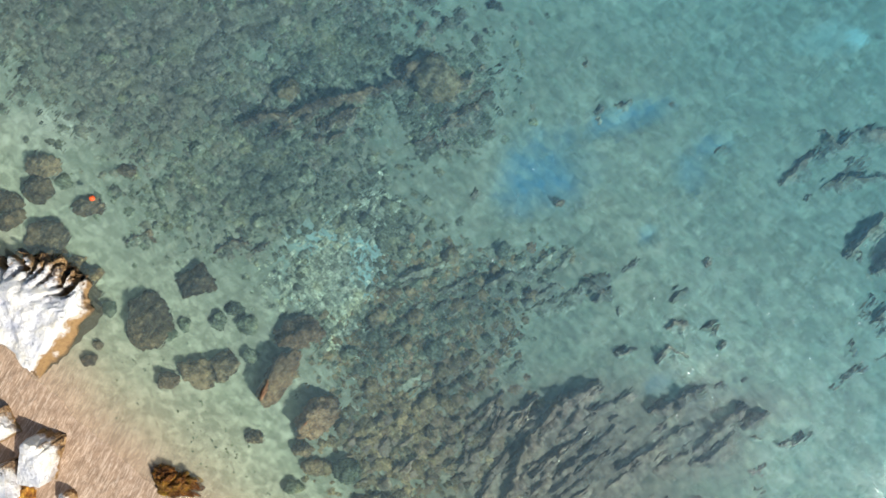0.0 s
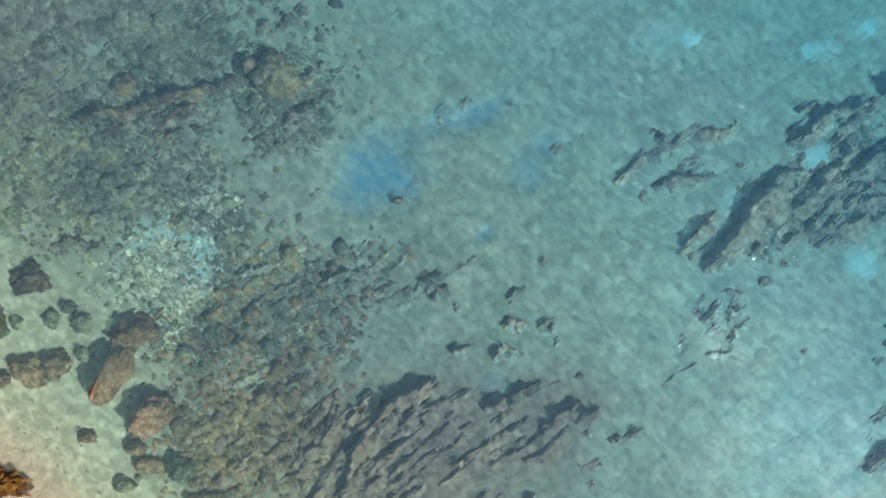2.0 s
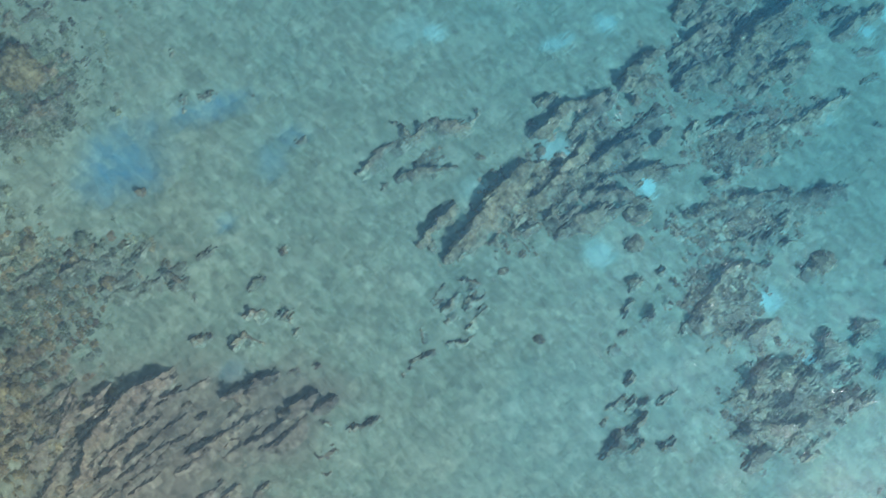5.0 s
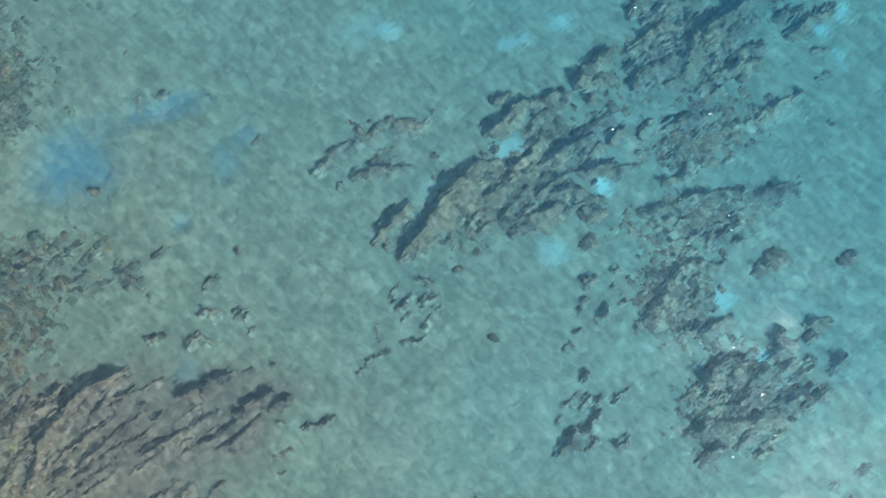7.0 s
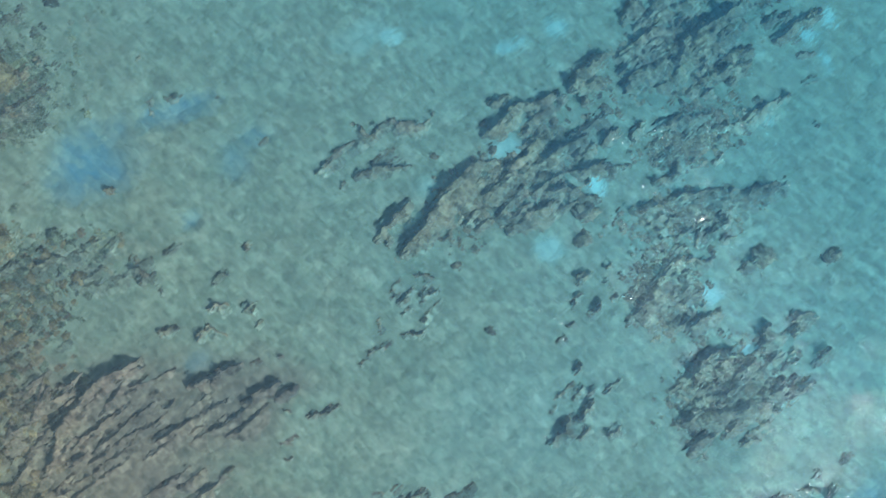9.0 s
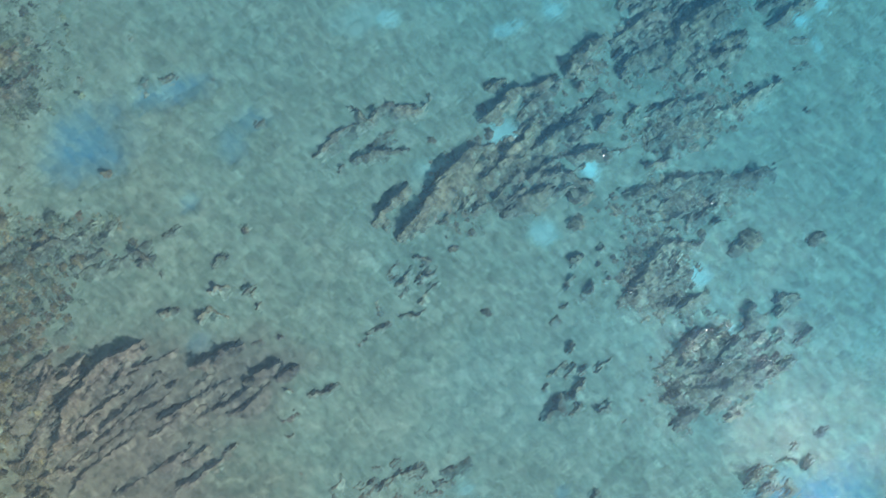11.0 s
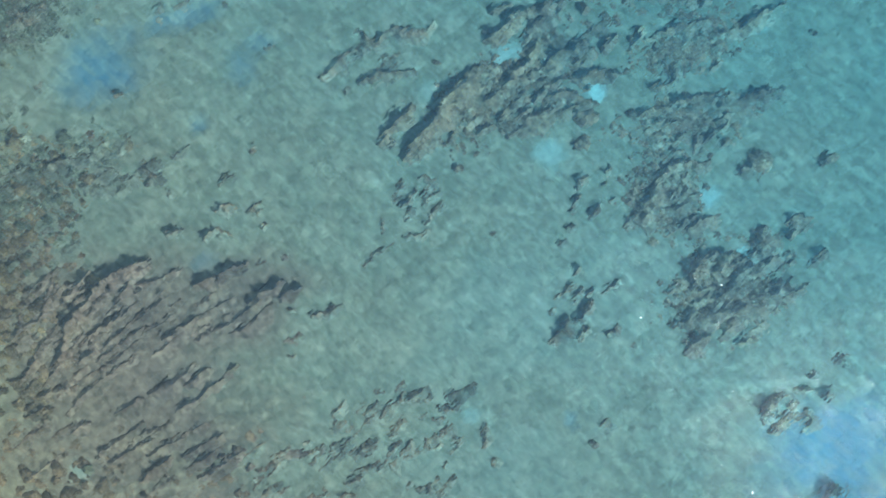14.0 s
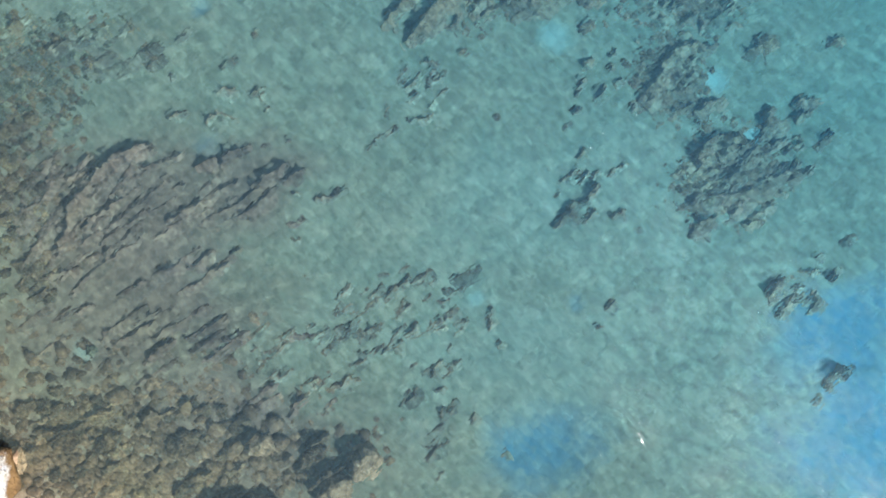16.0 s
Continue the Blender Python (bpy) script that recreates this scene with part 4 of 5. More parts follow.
ledge(ring_reef, [(32.89, -9.92), (33.49, -9.68), (34.09, -9.8)], 0.48, 0.22)
infill(ring_reef, 21, 8, 32.5, -11.01, 0.91, 0.67, 35, 0.62, 0.43, 0.20)

far_rocks = outcrop(34.46, -14.46, 'dark jagged rock on deep blue sand under water', silt=0.8)
ledge(far_rocks, [(33.98, -14.93), (34.3, -14.22), (34.72, -13.75)], 0.96, 0.50)
ledge(far_rocks, [(34.58, -14.46), (35.07, -14.1), (35.36, -13.86)], 0.67, 0.40)
ledge(far_rocks, [(33.36, -15.53), (33.81, -14.93)], 0.57, 0.25)
ledge(far_rocks, [(34.67, -8.72), (35.09, -8.35), (35.57, -8.43)], 0.96, 0.42)
ledge(far_rocks, [(34.08, -10.28), (34.46, -9.68), (34.82, -9.56)], 0.72, 0.35)
ledge(far_rocks, [(33.5, -9.32), (33.87, -8.96)], 0.48, 0.25)

centre_ribs = outcrop(8.75, -2.92, 'small curved rock ledges on pale sand under water', silt=1.0)
ledge(centre_ribs, [(7.69, -3.76), (8.04, -3.16), (8.39, -2.97), (9.23, -3.35)], 0.81, 0.42)
ledge(centre_ribs, [(8.14, -2.4), (8.62, -2.02), (9.26, -2.02)], 0.62, 0.34)
ledge(centre_ribs, [(9.46, -2.49), (9.82, -2.09), (10.37, -1.97)], 0.53, 0.30)
ledge(centre_ribs, [(10.06, -2.69), (10.3, -2.21)], 0.33, 0.22)
ledge(centre_ribs, [(6.09, -3.45), (6.49, -3.16), (7.03, -3.04)], 0.53, 0.32)
ledge(centre_ribs, [(8.25, -1.25), (8.6, -1.01), (9.15, -0.82)], 0.33, 0.22)
ledge(centre_ribs, [(10.19, -3.16), (10.54, -2.81)], 0.29, 0.16)
ledge(centre_ribs, [(11.42, -6.61), (11.78, -6.49)], 0.24, 0.15)
ledge(centre_ribs, [(12.42, -6.92), (13.21, -6.61), (13.68, -6.14)], 0.33, 0.24)
ledge(centre_ribs, [(11.55, -7.91), (12.14, -7.62)], 0.43, 0.24)
ledge(centre_ribs, [(11.44, -8.56), (11.92, -8.49)], 0.33, 0.20)
ledge(centre_ribs, [(8.85, -9.19), (9.43, -8.84)], 0.48, 0.30)
ledge(centre_ribs, [(8.27, -9.77), (8.85, -9.54)], 0.29, 0.20)
ledge(centre_ribs, [(9.67, 0.19), (9.9, 0.56)], 0.24, 0.25)

thin_ribs = outcrop(6.75, 6.68, 'faint thin dark rock slivers on sand under water', silt=0.6)
for x, y, turn, length in ((4.92, 8.49, 60, 0.5), (5.5, 6.6, 40, 0.6), (6.6, 6.75, 20, 0.9), (8.4, 6.75, 30, 0.6), (0.5, 3.05, 50, 0.6), (10.4, 4.9, 35, 0.7), (5.6, 6.0, 65, 0.4)):
    dx, dy = 0.5 * length * math.cos(radians(turn)), 0.5 * length * math.sin(radians(turn))
    ledge(thin_ribs, [(x - dx, y - dy), (x, y + 0.06), (x + dx, y + dy)], 0.30, 0.16)

west_reef = outcrop(1.92, -0.34, 'weedy broken rock bed with low ledges under water', silt=0.65, mat=DRAB)
ledge(west_reef, [(0.78, -0.8), (1.46, -0.23), (2.03, -0.07), (3.17, 0.16)], 0.91, 0.36)
ledge(west_reef, [(-0.59, 0.1), (-0.36, 0.79), (0.32, 1.14)], 1.14, 0.30)
ledge(west_reef, [(4.76, -0.67), (5.21, -0.44), (5.66, -0.67)], 0.59, 0.30)
ledge(west_reef, [(5.09, -1.24), (5.55, -0.78), (6, -0.56)], 0.55, 0.30)
ledge(west_reef, [(3.28, -0.79), (3.96, -0.45)], 0.55, 0.25)
ledge(west_reef, [(-2.64, -0.36), (-1.96, -0.01), (-0.82, 0.1)], 0.91, 0.30)
ledge(west_reef, [(6.23, -0.1), (7.14, 0.59)], 0.36, 0.22)
ledge(west_reef, [(6.22, -1.91), (6.33, -1.46)], 0.32, 0.20)
ledge(west_reef, [(8.36, -1.45), (8.59, -1), (9.16, -0.77)], 0.36, 0.22)
infill(west_reef, 22, 26, 1.46, -0.57, 4.33, 1.25, 25, 1.1, 0.55, 0.14)
infill(west_reef, 23, 14, -0.81, -2.85, 3.19, 2.28, 35, 0.9, 0.55, 0.14)

block_reef = outcrop(-0.85, 7.05, 'brown blocky reef outcrop with a dark crack under water', silt=0.6, mat=BROWN)
ledge(block_reef, [(-2.9, 8.13), (-2.13, 8.41), (-1.43, 8.69), (-0.51, 8.81)], 1.60, 0.85, mat=BROWN)
ledge(block_reef, [(-1.9, 9.4), (-1.79, 9.99), (-1.33, 10.11)], 0.78, 0.40)
ledge(block_reef, [(-0.86, 9.87), (-0.74, 10.3), (-0.28, 10.34)], 0.64, 0.36)
ledge(block_reef, [(1, 10.69), (1.23, 11.16)], 0.78, 0.30)
ledge(block_reef, [(-1.54, 7.05), (-0.97, 7.51), (-0.16, 7.98), (0.54, 7.75)], 1.94, 0.40, mat=BROWN)
ledge(block_reef, [(-1.07, 5.64), (-0.38, 6.23), (0.77, 6.58)], 1.37, 0.30, mat=BROWN)
ledge(block_reef, [(0.89, 5.41), (1.58, 5.76)], 0.55, 0.20)
ledge(block_reef, [(0.65, 7.98), (0.77, 8.4)], 0.41, 0.28)
ledge(block_reef, [(1.23, 8.1), (1.69, 8.38)], 0.41, 0.28)
ledge(block_reef, [(-9.38, 5.87), (-8.5, 6.23), (-7.81, 6.39), (-7.11, 6.37), (-6.53, 6.44), (-5.95, 6.79), (-5.21, 6.93), (-4.51, 7.14), (-3.98, 7.26), (-3.45, 7.42), (-2.52, 7.7), (-1.9, 8.27)], 0.68, 0.72)
ledge(block_reef, [(-7.33, 5.76), (-6.64, 6.06), (-5.95, 6.23)], 0.82, 0.40)
ledge(block_reef, [(-8.49, 5.69), (-8.03, 5.92), (-7.57, 5.97)], 0.68, 0.35)
ledge(block_reef, [(-5.6, 6.23), (-5.02, 6.44), (-4.09, 6.7)], 0.78, 0.40)
ledge(block_reef, [(-7.96, 8.23), (-7.61, 8.47)], 0.68, 0.26)
ledge(block_reef, [(-3.77, 9.45), (-3.19, 9.64)], 0.46, 0.25)
infill(block_reef, 24, 16, -0.61, 6.58, 1.6, 1.6, 35, 0.82, 0.64, 0.24)
infill(block_reef, 25, 30, -6.64, 5.88, 2.51, 0.8, 25, 0.78, 0.59, 0.30)

drifted_ledge = outcrop(-9.54, 0.99, 'brown ledge at the edge of pale sand under water', silt=0.7, mat=BROWN)
ledge(drifted_ledge, [(-10.16, 0.53), (-9.88, 0.99), (-9.2, 1.22), (-8.39, 1.11)], 1.00, 0.34, mat=BROWN)
ledge(drifted_ledge, [(-13.75, 0.97), (-13.2, 1.39), (-12.52, 1.48), (-12.17, 1.09)], 0.96, 0.34, mat=BROWN)
infill(drifted_ledge, 26, 5, -8.87, 1.68, 1.37, 0.91, 25, 0.68, 0.78, 0.20)

lower_strata = outcrop(-3.91, -7.96, 'dark slabs of rock bedded among cobbles under water', silt=0.2, mat=STRATA)
ledge(lower_strata, [(-5.02, -7.96), (-4.7, -7.41), (-4.26, -7.2)], 0.91, 0.40, mat=BROWN)
ledge(lower_strata, [(-2.8, -7.96), (-2.24, -7.64), (-1.68, -7.64)], 0.82, 0.36, mat=BROWN)
ledge(lower_strata, [(-1.58, -6.65), (-1.24, -6.09)], 0.78, 0.30, mat=BROWN)
ledge(lower_strata, [(-4.34, -9.04), (-3.45, -8.83), (-2.12, -8.73)], 0.91, 0.40, mat=BROWN)
infill(lower_strata, 27, 14, -2.59, -6.65, 2.74, 2.51, 40, 0.82, 0.55, 0.22)
infill(lower_strata, 28, 30, 1.91, -6.86, 2.05, 2.05, 45, 1.37, 0.55, 0.26)

# ---- boulders in the shallows ----
boulder(-16.98, 4.13, 0.71, 0.52, 0.50, 0, BROWN, 'brown weed-topped boulder in clear shallow water', 1)
boulder(-17.09, 3.03, 0.63, 0.55, 0.45, 20, BROWN, 'dark weedy boulder in clear shallow water', 2)
boulder(-18.27, 2.63, 0.59, 0.46, 0.40, -20, BROWN, 'dark weedy boulder in clear shallow water', 3)
boulder(-18.16, 1.87, 0.67, 0.38, 0.40, 30, BROWN, 'flat brown boulder in clear shallow water', 4)
boulder(-16.61, 1.23, 0.88, 0.67, 0.55, -10, BROWN, 'broad dark-brown boulder in clear shallow water', 5)
boulder(-15.07, 2.4, 0.67, 0.36, 0.40, 5, BROWN, 'low dark boulder with a float against it', 6)
boulder(-12.47, -2.09, 0.94, 1.22, 0.55, 8, BROWN, 'large oval brown boulder with furrowed top under water', 7, crag=0.16)
boulder(-10.67, -0.62, 0.84, 0.71, 0.60, 35, BROWN, 'cracked brown boulder in clear shallow water', 8, cuts=7, sharp=1.0)
boulder(-11.56, -4.49, 0.50, 0.40, 0.45, 10, BROWN, 'small angular dark boulder on pale sand', 9, cuts=7)
boulder(-10.43, -4.21, 0.80, 0.57, 0.50, -10, BROWN, 'rounded dark boulder on pale sand under water', 10)
boulder(-9.42, -3.95, 0.63, 0.63, 0.45, 35, BROWN, 'rounded dark boulder on pale sand under water', 11)
boulder(-8.53, -2.31, 0.42, 0.42, 0.35, 40, STONE, 'small grey stone on pale sand under water', 12)
boulder(-9, -1.7, 0.38, 0.25, 0.30, 0, STONE, 'small grey stone on pale sand under water', 13)
boulder(-9.66, -2.2, 0.29, 0.38, 0.30, 0, STONE, 'small grey stone on pale sand under water', 14)
boulder(-7.23, -4.39, 0.61, 1.22, 0.98, -28, TAN, 'tall tan boulder with a dark shaded flank under water', 15, cuts=2, faces=((345, 42, 0.55), (170, 15, 0.7)))
boulder(-5.69, -5.94, 1.09, 0.76, 0.95, 32, TAN, 'tan sloping boulder with a dark shaded flank under water', 16, cuts=2, faces=((285, 45, 0.55), (110, 15, 0.7)))
boulder(-6.53, -2.69, 1.01, 0.63, 0.62, 15, TAN, 'yellow-tan weedy boulder under water', 17, crag=0.3)
boulder(-8.16, -6.68, 0.38, 0.27, 0.35, 0, BROWN, 'small dark stone on pale sand under water', 18)
boulder(-14.38, -3.09, 0.19, 0.19, 0.20, 0, BROWN, 'little dark stone beside the white rock', 19)
boulder(-14.65, -3.66, 0.34, 0.23, 0.25, 15, BROWN, 'little dark stone beside the white rock', 20)
boulder(-14.04, -1.64, 0.29, 0.34, 0.25, 15, STONE, 'little grey stone in clear shallow water', 21)
boulder(-11.01, -2.31, 0.25, 0.29, 0.25, 0, STONE, 'little grey stone in clear shallow water', 22)
boulder(-8.38, -3.54, 0.34, 0.29, 0.30, 0, STONE, 'little grey stone in clear shallow water', 23)
boulder(-11.66, -2.65, 0.38, 0.25, 0.25, 0, STONE, 'little grey stone in clear shallow water', 24)
boulder(-5.8, -7.84, 0.46, 0.34, 0.35, 0, BROWN, 'small brown boulder under water', 25)
boulder(-6.26, -7.19, 0.42, 0.31, 0.35, 0, BROWN, 'small brown boulder under water', 26)
boulder(-4.47, -7.96, 0.55, 0.50, 0.50, 0, STONE, 'grey-tan boulder under water', 27)
boulder(-6.55, -8.59, 0.46, 0.29, 0.35, 0, STONE, 'grey-tan boulder under water', 28)
boulder(-7.17, 7.29, 0.52, 0.42, 0.55, 10, OCHRE_STONE, 'tan boulder standing on a weedy reef', 29)
boulder(-1.15, 7.55, 1.0, 1.0, 0.8, 10, OCHRE_STONE, 'tan boulder crowning a reef under water', 30)
boulder(-13.54, 3.87, 0.42, 0.29, 0.30, 0, BROWN, 'dark weedy stone in clear shallow water', 31)
boulder(-16.03, 3.39, 0.34, 0.29, 0.30, 0, STONE, 'grey stone in clear shallow water', 32)
boulder(14.75, -17.88, 0.70, 0.70, 0.85, 20, SANDSTONE, 'tall tan boulder rising beside deep shade under water', 33, cuts=0, crag=0.3, faces=((305, 48, 0.5),))
boulder(10.19, -19.92, 1.58, 0.88, 0.80, -10, BROWN, 'large dark weedy boulder casting deep shade under water', 60, cuts=2)
boulder(12.67, -17.52, 0.53, 0.40, 0.50, 20, BROWN, 'dark rock on the edge of a reef under water', 34)
boulder(13.51, -19.1, 0.84, 0.62, 0.50, 30, SANDSTONE, 'broad tan reef block under water', 35, cuts=0, crag=0.35, faces=((295, 50, 0.55),))
boulder(10.43, -17.28, 0.53, 0.44, 0.50, 20, SANDSTONE, 'tan boulder on a brown reef under water', 36)
boulder(24.34, 1.7, 0.53, 0.40, 0.22, 10, REEF, 'dark knobbly rock on sand under water', 37, crag=0.42)
boulder(24.19, 0.56, 0.42, 0.35, 0.19, 30, REEF, 'dark rounded rock on sand under water', 38, crag=0.42)
boulder(34.74, -0.09, 0.44, 0.31, 0.20, 10, REEF, 'dark lone rock on sand under water', 39, crag=0.42)
boulder(31.75, -0.17, 0.48, 0.40, 0.20, 10, REEF, 'dark weedy rock on sand under water', 40, crag=0.42)
boulder(18.77, -0.53, 0.26, 0.20, 0.15, 0, REEF, 'little dark rock on sand under water', 41)
boulder(20.26, -3.36, 0.18, 0.14, 0.08, 0, REEF, 'little dark rock on sand under water', 42)
boulder(34.25, 5.51, 0.13, 0.11, 0.15, 0, REEF, 'little dark rock on sand under water', 43)
boulder(17.85, 4.13, 0.20, 0.13, 0.11, 0, REEF, 'little dark rock on sand under water', 44)
boulder(3.98, 2.66, 0.22, 0.18, 0.25, 0, REEF, 'little dark rock in a blue pool', 45)
boulder(5.61, -0.94, 0.18, 0.20, 0.15, 30, REEF, 'small dark rock on sand under water', 46)
boulder(2.74, -0.94, 0.20, 0.15, 0.20, 0, REEF, 'little dark rock on sand under water', 47)
boulder(9.85, 0.21, 0.13, 0.20, 0.13, -20, REEF, 'small dark rock on sand under water', 48)
boulder(24.56, -12.28, 0.20, 0.11, 0.11, 0, REEF, 'little dark rock on sand under water', 53)
boulder(3.3, -13.29, 0.22, 0.18, 0.25, 0, STONE, 'little pale stone on a reef', 54)
boulder(2.47, -16.97, 0.53, 0.40, 0.36, 20, BROWN, 'rounded brown boulder near the shore under water', 55)
boulder(4.06, -17.11, 0.48, 0.40, 0.34, 20, BROWN, 'rounded brown boulder near the shore under water', 56)
boulder(7.05, -17.25, 0.57, 0.44, 0.36, 0, BROWN, 'rounded brown boulder near the shore under water', 57)
boulder(5.85, -16.09, 0.44, 0.37, 0.34, 0, SHORE_STONE, 'rounded grey-brown boulder near the shore under water', 58)
boulder(0.56, -17.82, 0.40, 0.66, 0.50, 0, SANDSTONE, 'tan boulder beside the white shore rock', 59)

# ---- rocks of the beach ----
boulder(-16.62, -1.46, 2.92, 2.65, 1.7, 0, LIMESTONE, 'great white limestone rock with rust-brown weathered edge', 71, name='shore_rock', cuts=0, sharp=1.0, sub=6, crag=0.17, sink=0.3, cat='rock', faces=((225, 8, 0.62), (322, 6, 0.68), (55, 8, 0.7), (18, 8, 0.74), (88, 8, 0.76), (72, 42, 0.56), (240, 72, 0.62)), cleft=0.15, flutes=(15, 150, 8, 0.55))
boulder(-15.89, -7.29, 0.93, 1.37, 1.30, -12, LIMESTONE, 'pale angular limestone block on wet sand', 72, name='shore_rock', cuts=0, sharp=1.0, crag=0.05, sink=0.3, cat='rock', sub=5, cleft=0.12, faces=((5, 0, 0.55), (88, 12, 0.6), (182, 0, 0.52), (275, 0, 0.62), (48, 25, 0.6), (225, 78, 0.46), (30, 60, 0.55)))
boulder(-17.22, -8.11, 0.93, 1.15, 1.20, 14, LIMESTONE, 'white angular limestone block on wet sand', 73, name='shore_rock', cuts=0, sharp=1.0, crag=0.05, sink=0.3, cat='rock', sub=5, cleft=0.12, faces=((0, 0, 0.5), (92, 8, 0.55), (182, 0, 0.52), (275, 0, 0.62), (130, 30, 0.6), (120, 80, 0.46)))
boulder(-17.67, -6.09, 0.88, 0.97, 1.00, 30, LIMESTONE, 'yellowish limestone block on wet sand', 74, name='shore_rock', cuts=2, sharp=1.0, crag=0.07, sink=0.35, cat='rock', sub=5, cleft=0.2, faces=((0, 0, 0.55), (90, 8, 0.55), (270, 10, 0.55), (60, 70, 0.5)))
boulder(-15.04, -8.87, 0.35, 0.40, 0.50, 0, LIMESTONE, 'small white limestone block on wet sand', 75, name='shore_rock', cuts=8, sharp=1.0, crag=0.12, sink=0.35, cat='rock')
boulder(-16.72, -8.75, 0.49, 0.44, 0.45, 0, WEEDY, 'dark rust-brown stone wedged between pale blocks', 76, name='shore_rock', cuts=6, crag=0.2, sink=0.35, cat='rock')
boulder(-11.11, -8.36, 1.06, 0.58, 0.60, -18, WEEDY, 'glistening rust and yellow weed-covered rock on sand', 77, cleft=0.4, sub=5, name='shore_rock', cuts=5, crag=0.3, sink=0.4, cat='rock')
boulder(0.08, -18.15, 0.97, 1.44, 1.20, 10, LIMESTONE, 'white limestone rock at the edge of the sea', 78, name='shore_rock', cuts=8, sharp=1.0, crag=0.12, sink=0.3, cat='rock')

# ---- float ----
FLOAT_AT = (-14.51, 2.69)


def build_float(x, y):
    """A small orange fishing float: a ribbed ball with a collar and an eye for its line."""
    ob = new("fishing_float")
    ob.location = (x, y, 0.02)
    tagged(ob, "small bright orange plastic float on the water", "float")
    bm = bmesh.new()
    bmesh.ops.create_uvsphere(bm, u_segments=20, v_segments=12, radius=0.11)
    for v in bm.verts:
        a = math.atan2(v.co.y, v.co.x)
        v.co.x *= 1 + 0.03 * math.cos(6 * a)
        v.co.y *= 1 + 0.03 * math.cos(6 * a)
    me = bpy.data.meshes.new("ball")
    bm.to_mesh(me)
    bm.free()
    me.materials.append(FLOAT)
    part("ball", me, ob)
    bm = bmesh.new()
    bmesh.ops.create_cone(bm, segments=14, radius1=0.045, radius2=0.03, depth=0.06, cap_ends=True)
    bmesh.ops.translate(bm, verts=bm.verts, vec=(0, 0, 0.12))
    me = bpy.data.meshes.new("collar")
    bm.to_mesh(me)
    bm.free()
    me.materials.append(FLOAT)
    part("collar", me, ob)


build_float(*FLOAT_AT)


# ---- loose cobbles ----
PALE_GROUND = [(-5.39, 0.09, 1.6, 1.37, 0, 1.0), (-5.84, -0.83, 1.6, 0.91, 0, 1.0), (-3.7, 2.28, 0.8, 1.03, 0, 1.0), (-4.68, -1.96, 1.14, 1.37, 0, 1.0)]
def cobble_spots(rng, count, size_lo, size_hi, grounds, needs=0.2):
    """Places and sizes of stones, thickest where the ground is strewn with them."""
    tries = []
    for _ in range(count * 2):
        cx, cy, rx, ry, turn, much = rng.choice(grounds)
        a, r = rng.uniform(0, 2 * math.pi), abs(rng.gauss(0, 0.6)) + 0.25 * rng.random()
        u, v, t = rx * r * math.cos(a), ry * r * math.sin(a), radians(turn)
        tries.append((cx + u * math.cos(t) - v * math.sin(t), cy + u * math.sin(t) + v * math.cos(t), size_lo + (size_hi - size_lo) * rng.random() ** 2))
    xs, ys = np.array([p[0] for p in tries]), np.array([p[1] for p in tries])
    good = (cobble_cover(xs, ys) > needs * np.array([0.2 + 2.2 * rng.random() for _ in tries])) & (offshore(xs, ys) > 0.8) & ((pocket_pale(xs, ys) < 0.42) | (needs < 0))
    return [p for p, ok in zip(tries, good) if ok][:count]


def build_cobbles(seed, count, size_lo, size_hi, mat, label, group, grounds, needs=0.2):
    """Stones that one could pick up one by one."""
    rng = random.Random(seed)
    shapes = [rock_mesh("cobble", 1.0, rng.uniform(0.7, 0.95), 0.6, mat, 300 + seed + k, 5, 0.18, 0.5, 2) for k in range(8)]
    for k, (x, y, r) in enumerate(cobble_spots(rng, count, size_lo, size_hi, grounds, needs)):
        ob = new("cobble", shapes[k % 8])
        ob.matrix_world = pose(x, y, float(bed(x, y)) + 0.15 * r, 0, 0, rng.uniform(0, 360)) @ Matrix.Scale(r, 4)
        tagged(ob, label, "stone", group)


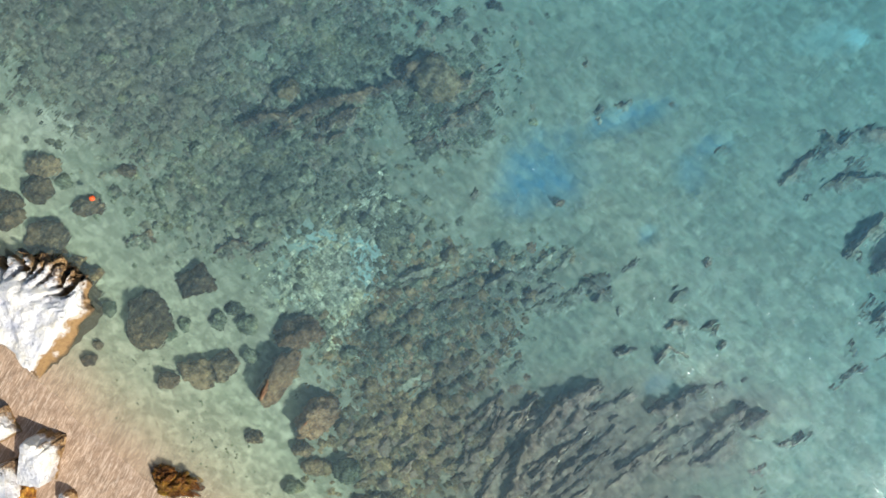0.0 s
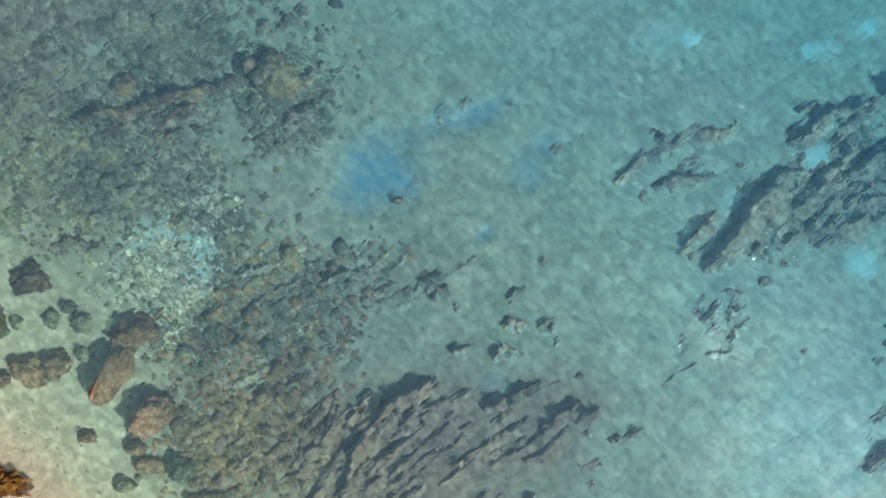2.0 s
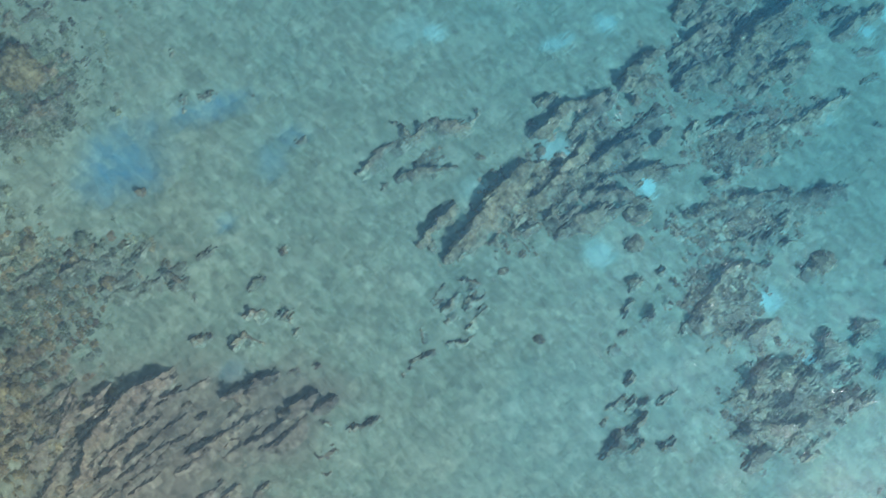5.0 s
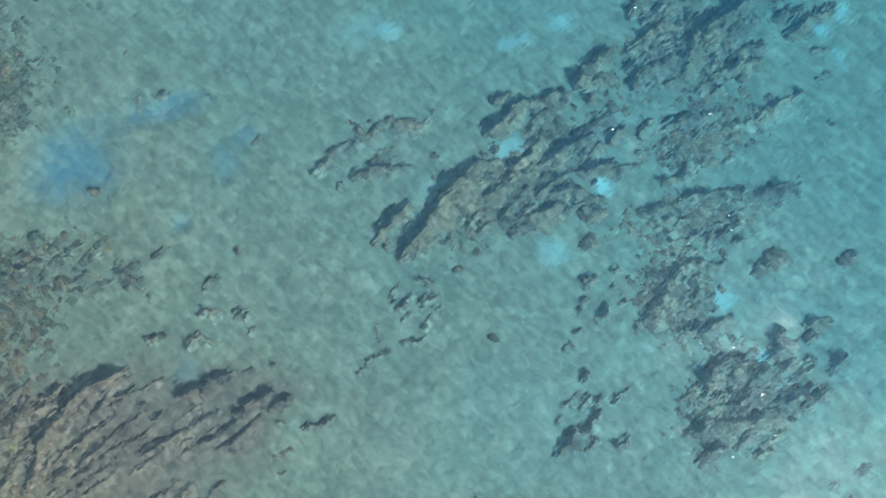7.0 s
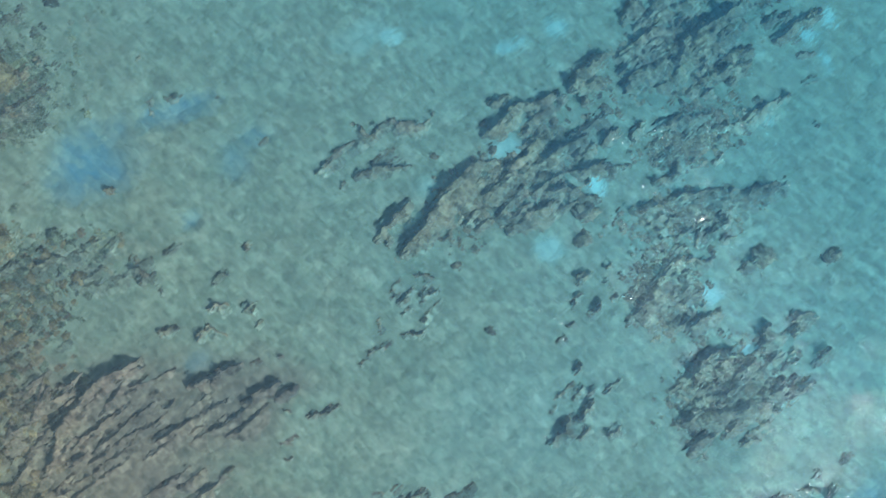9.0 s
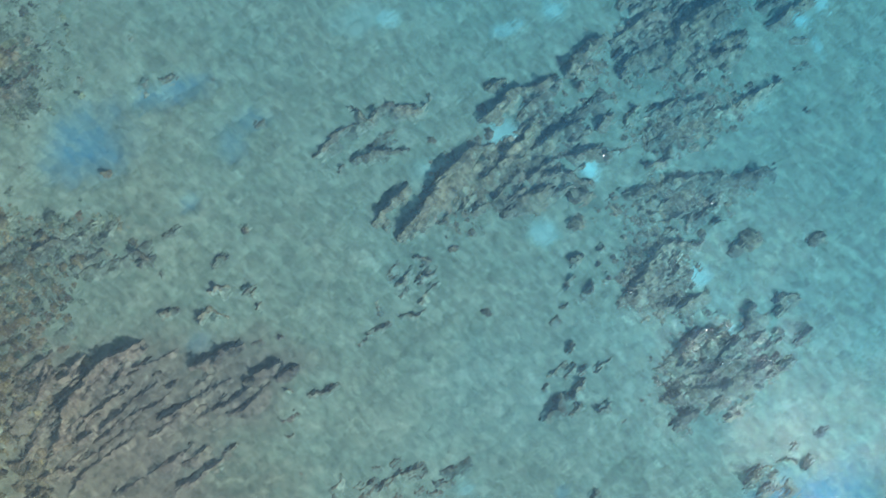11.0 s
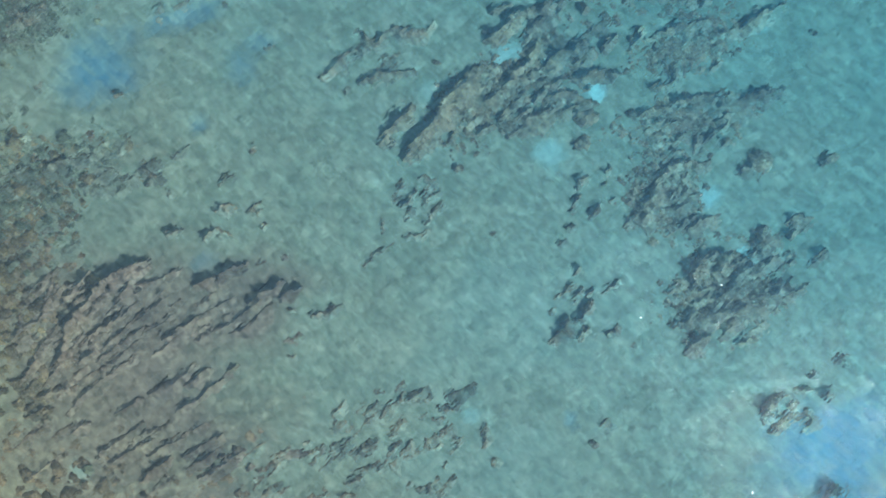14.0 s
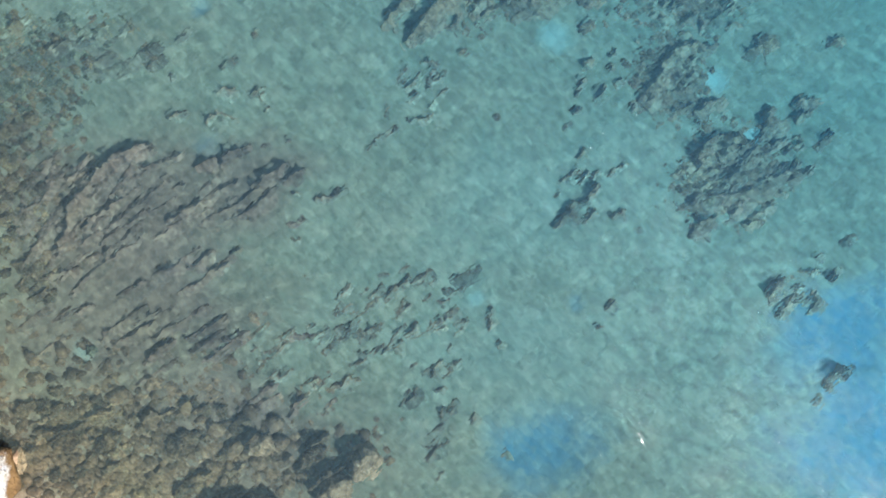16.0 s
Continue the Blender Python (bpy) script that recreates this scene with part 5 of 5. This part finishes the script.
def build_shingle(name, label, seed, mat, count, size_lo, size_hi, grounds, needs=0.2, flat=0.72):
    """The many smaller stones, as one mass."""
    rng = random.Random(seed)
    proto = []
    for k in range(6):
        me = rock_mesh(name, 1.0, rng.uniform(0.65, 0.95), 0.6, mat, 400 + k, 4, 0.34, 0.5, 1)
        v = np.array([p.co[:] for p in me.vertices])
        f = np.array([p.vertices[:] for p in me.polygons])
        proto.append((v, f))
        bpy.data.meshes.remove(me)
    spots = cobble_spots(rng, count, size_lo, size_hi, grounds, needs)
    xs, ys = np.array([s[0] for s in spots]), np.array([s[1] for s in spots])
    zs = bed(xs, ys)
    verts, faces, base = [], [], 0
    for k, (x, y, r) in enumerate(spots):
        v, f = proto[k % 6]
        a = rng.uniform(0, 2 * math.pi)
        c, s = math.cos(a) * r, math.sin(a) * r
        verts.append(np.stack([x + v[:, 0] * c - v[:, 1] * s, y + v[:, 0] * s + v[:, 1] * c, zs[k] - 0.16 * r + v[:, 2] * r * flat], 1))
        faces.append(f + base)
        base += len(v)
    me = mesh_from(name, np.concatenate(verts), np.concatenate(faces), mat)
    tagged(new(name, me), label, "stones", kind="stuff")


WARM = COBBLE_GROUND[6:10] + COBBLE_GROUND[-1:]
build_cobbles(12, 100, 0.16, 0.45, STONE, "rounded weed-filmed cobble on the sea bed", "cobbles on the sea bed", COBBLE_GROUND[:4] + COBBLE_GROUND[5:6])
build_cobbles(13, 70, 0.22, 0.5, SHORE_STONE, "rounded brown cobble on the sea bed near shore", "brown cobbles near shore", COBBLE_GROUND[7:10], 0.1)
build_cobbles(15, 70, 0.15, 0.42, OCHRE_STONE, "rounded yellow-brown cobble on the weedy sea bed", "yellow-brown cobbles", COBBLE_GROUND[3:5], 0.1)
build_cobbles(14, 60, 0.08, 0.26, PALE_STONE, "pale yellow-green mossy cobble in clear water", "pale mossy cobbles", PALE_GROUND, -1)
build_shingle("shingle", "bed of small weed-filmed grey stones under shallow water", 31, STONE, 7500, 0.07, 0.32, COBBLE_GROUND[1:4] + COBBLE_GROUND[20:22] + COBBLE_GROUND[25:26])
build_shingle("pale_shingle", "bed of small pale mossy stones in clear shallow water", 35, PALE_STONE, 4500, 0.05, 0.19, PALE_GROUND, -1)
build_shingle("brown_shingle", "bed of small brown stones under shallow water near shore", 34, SHORE_STONE, 2400, 0.12, 0.6, WARM, flat=0.38)
build_shingle("ochre_shingle", "bed of yellow-brown weedy stones under shallow water", 36, OCHRE_STONE, 2200, 0.08, 0.42, COBBLE_GROUND[3:5], flat=0.45)
build_shingle("drab_shingle", "bed of dull grey-brown weedy stones under water", 37, DRAB, 4800, 0.08, 0.36, COBBLE_GROUND[:1] + COBBLE_GROUND[5:6])
build_shingle("reef_rubble", "broken brown rock rubble between reef ledges under water", 32, REEF, 5600, 0.06, 0.27, COBBLE_GROUND[11:17])
build_shingle("pebbles", "sparse grey pebbles on pale sand in the shallows", 33, STONE, 140, 0.03, 0.08, [(-12.5, -3.5, 5.0, 2.6, -42, 1.0), (-9.5, -7.0, 4.0, 1.8, -42, 1.0)], -1)
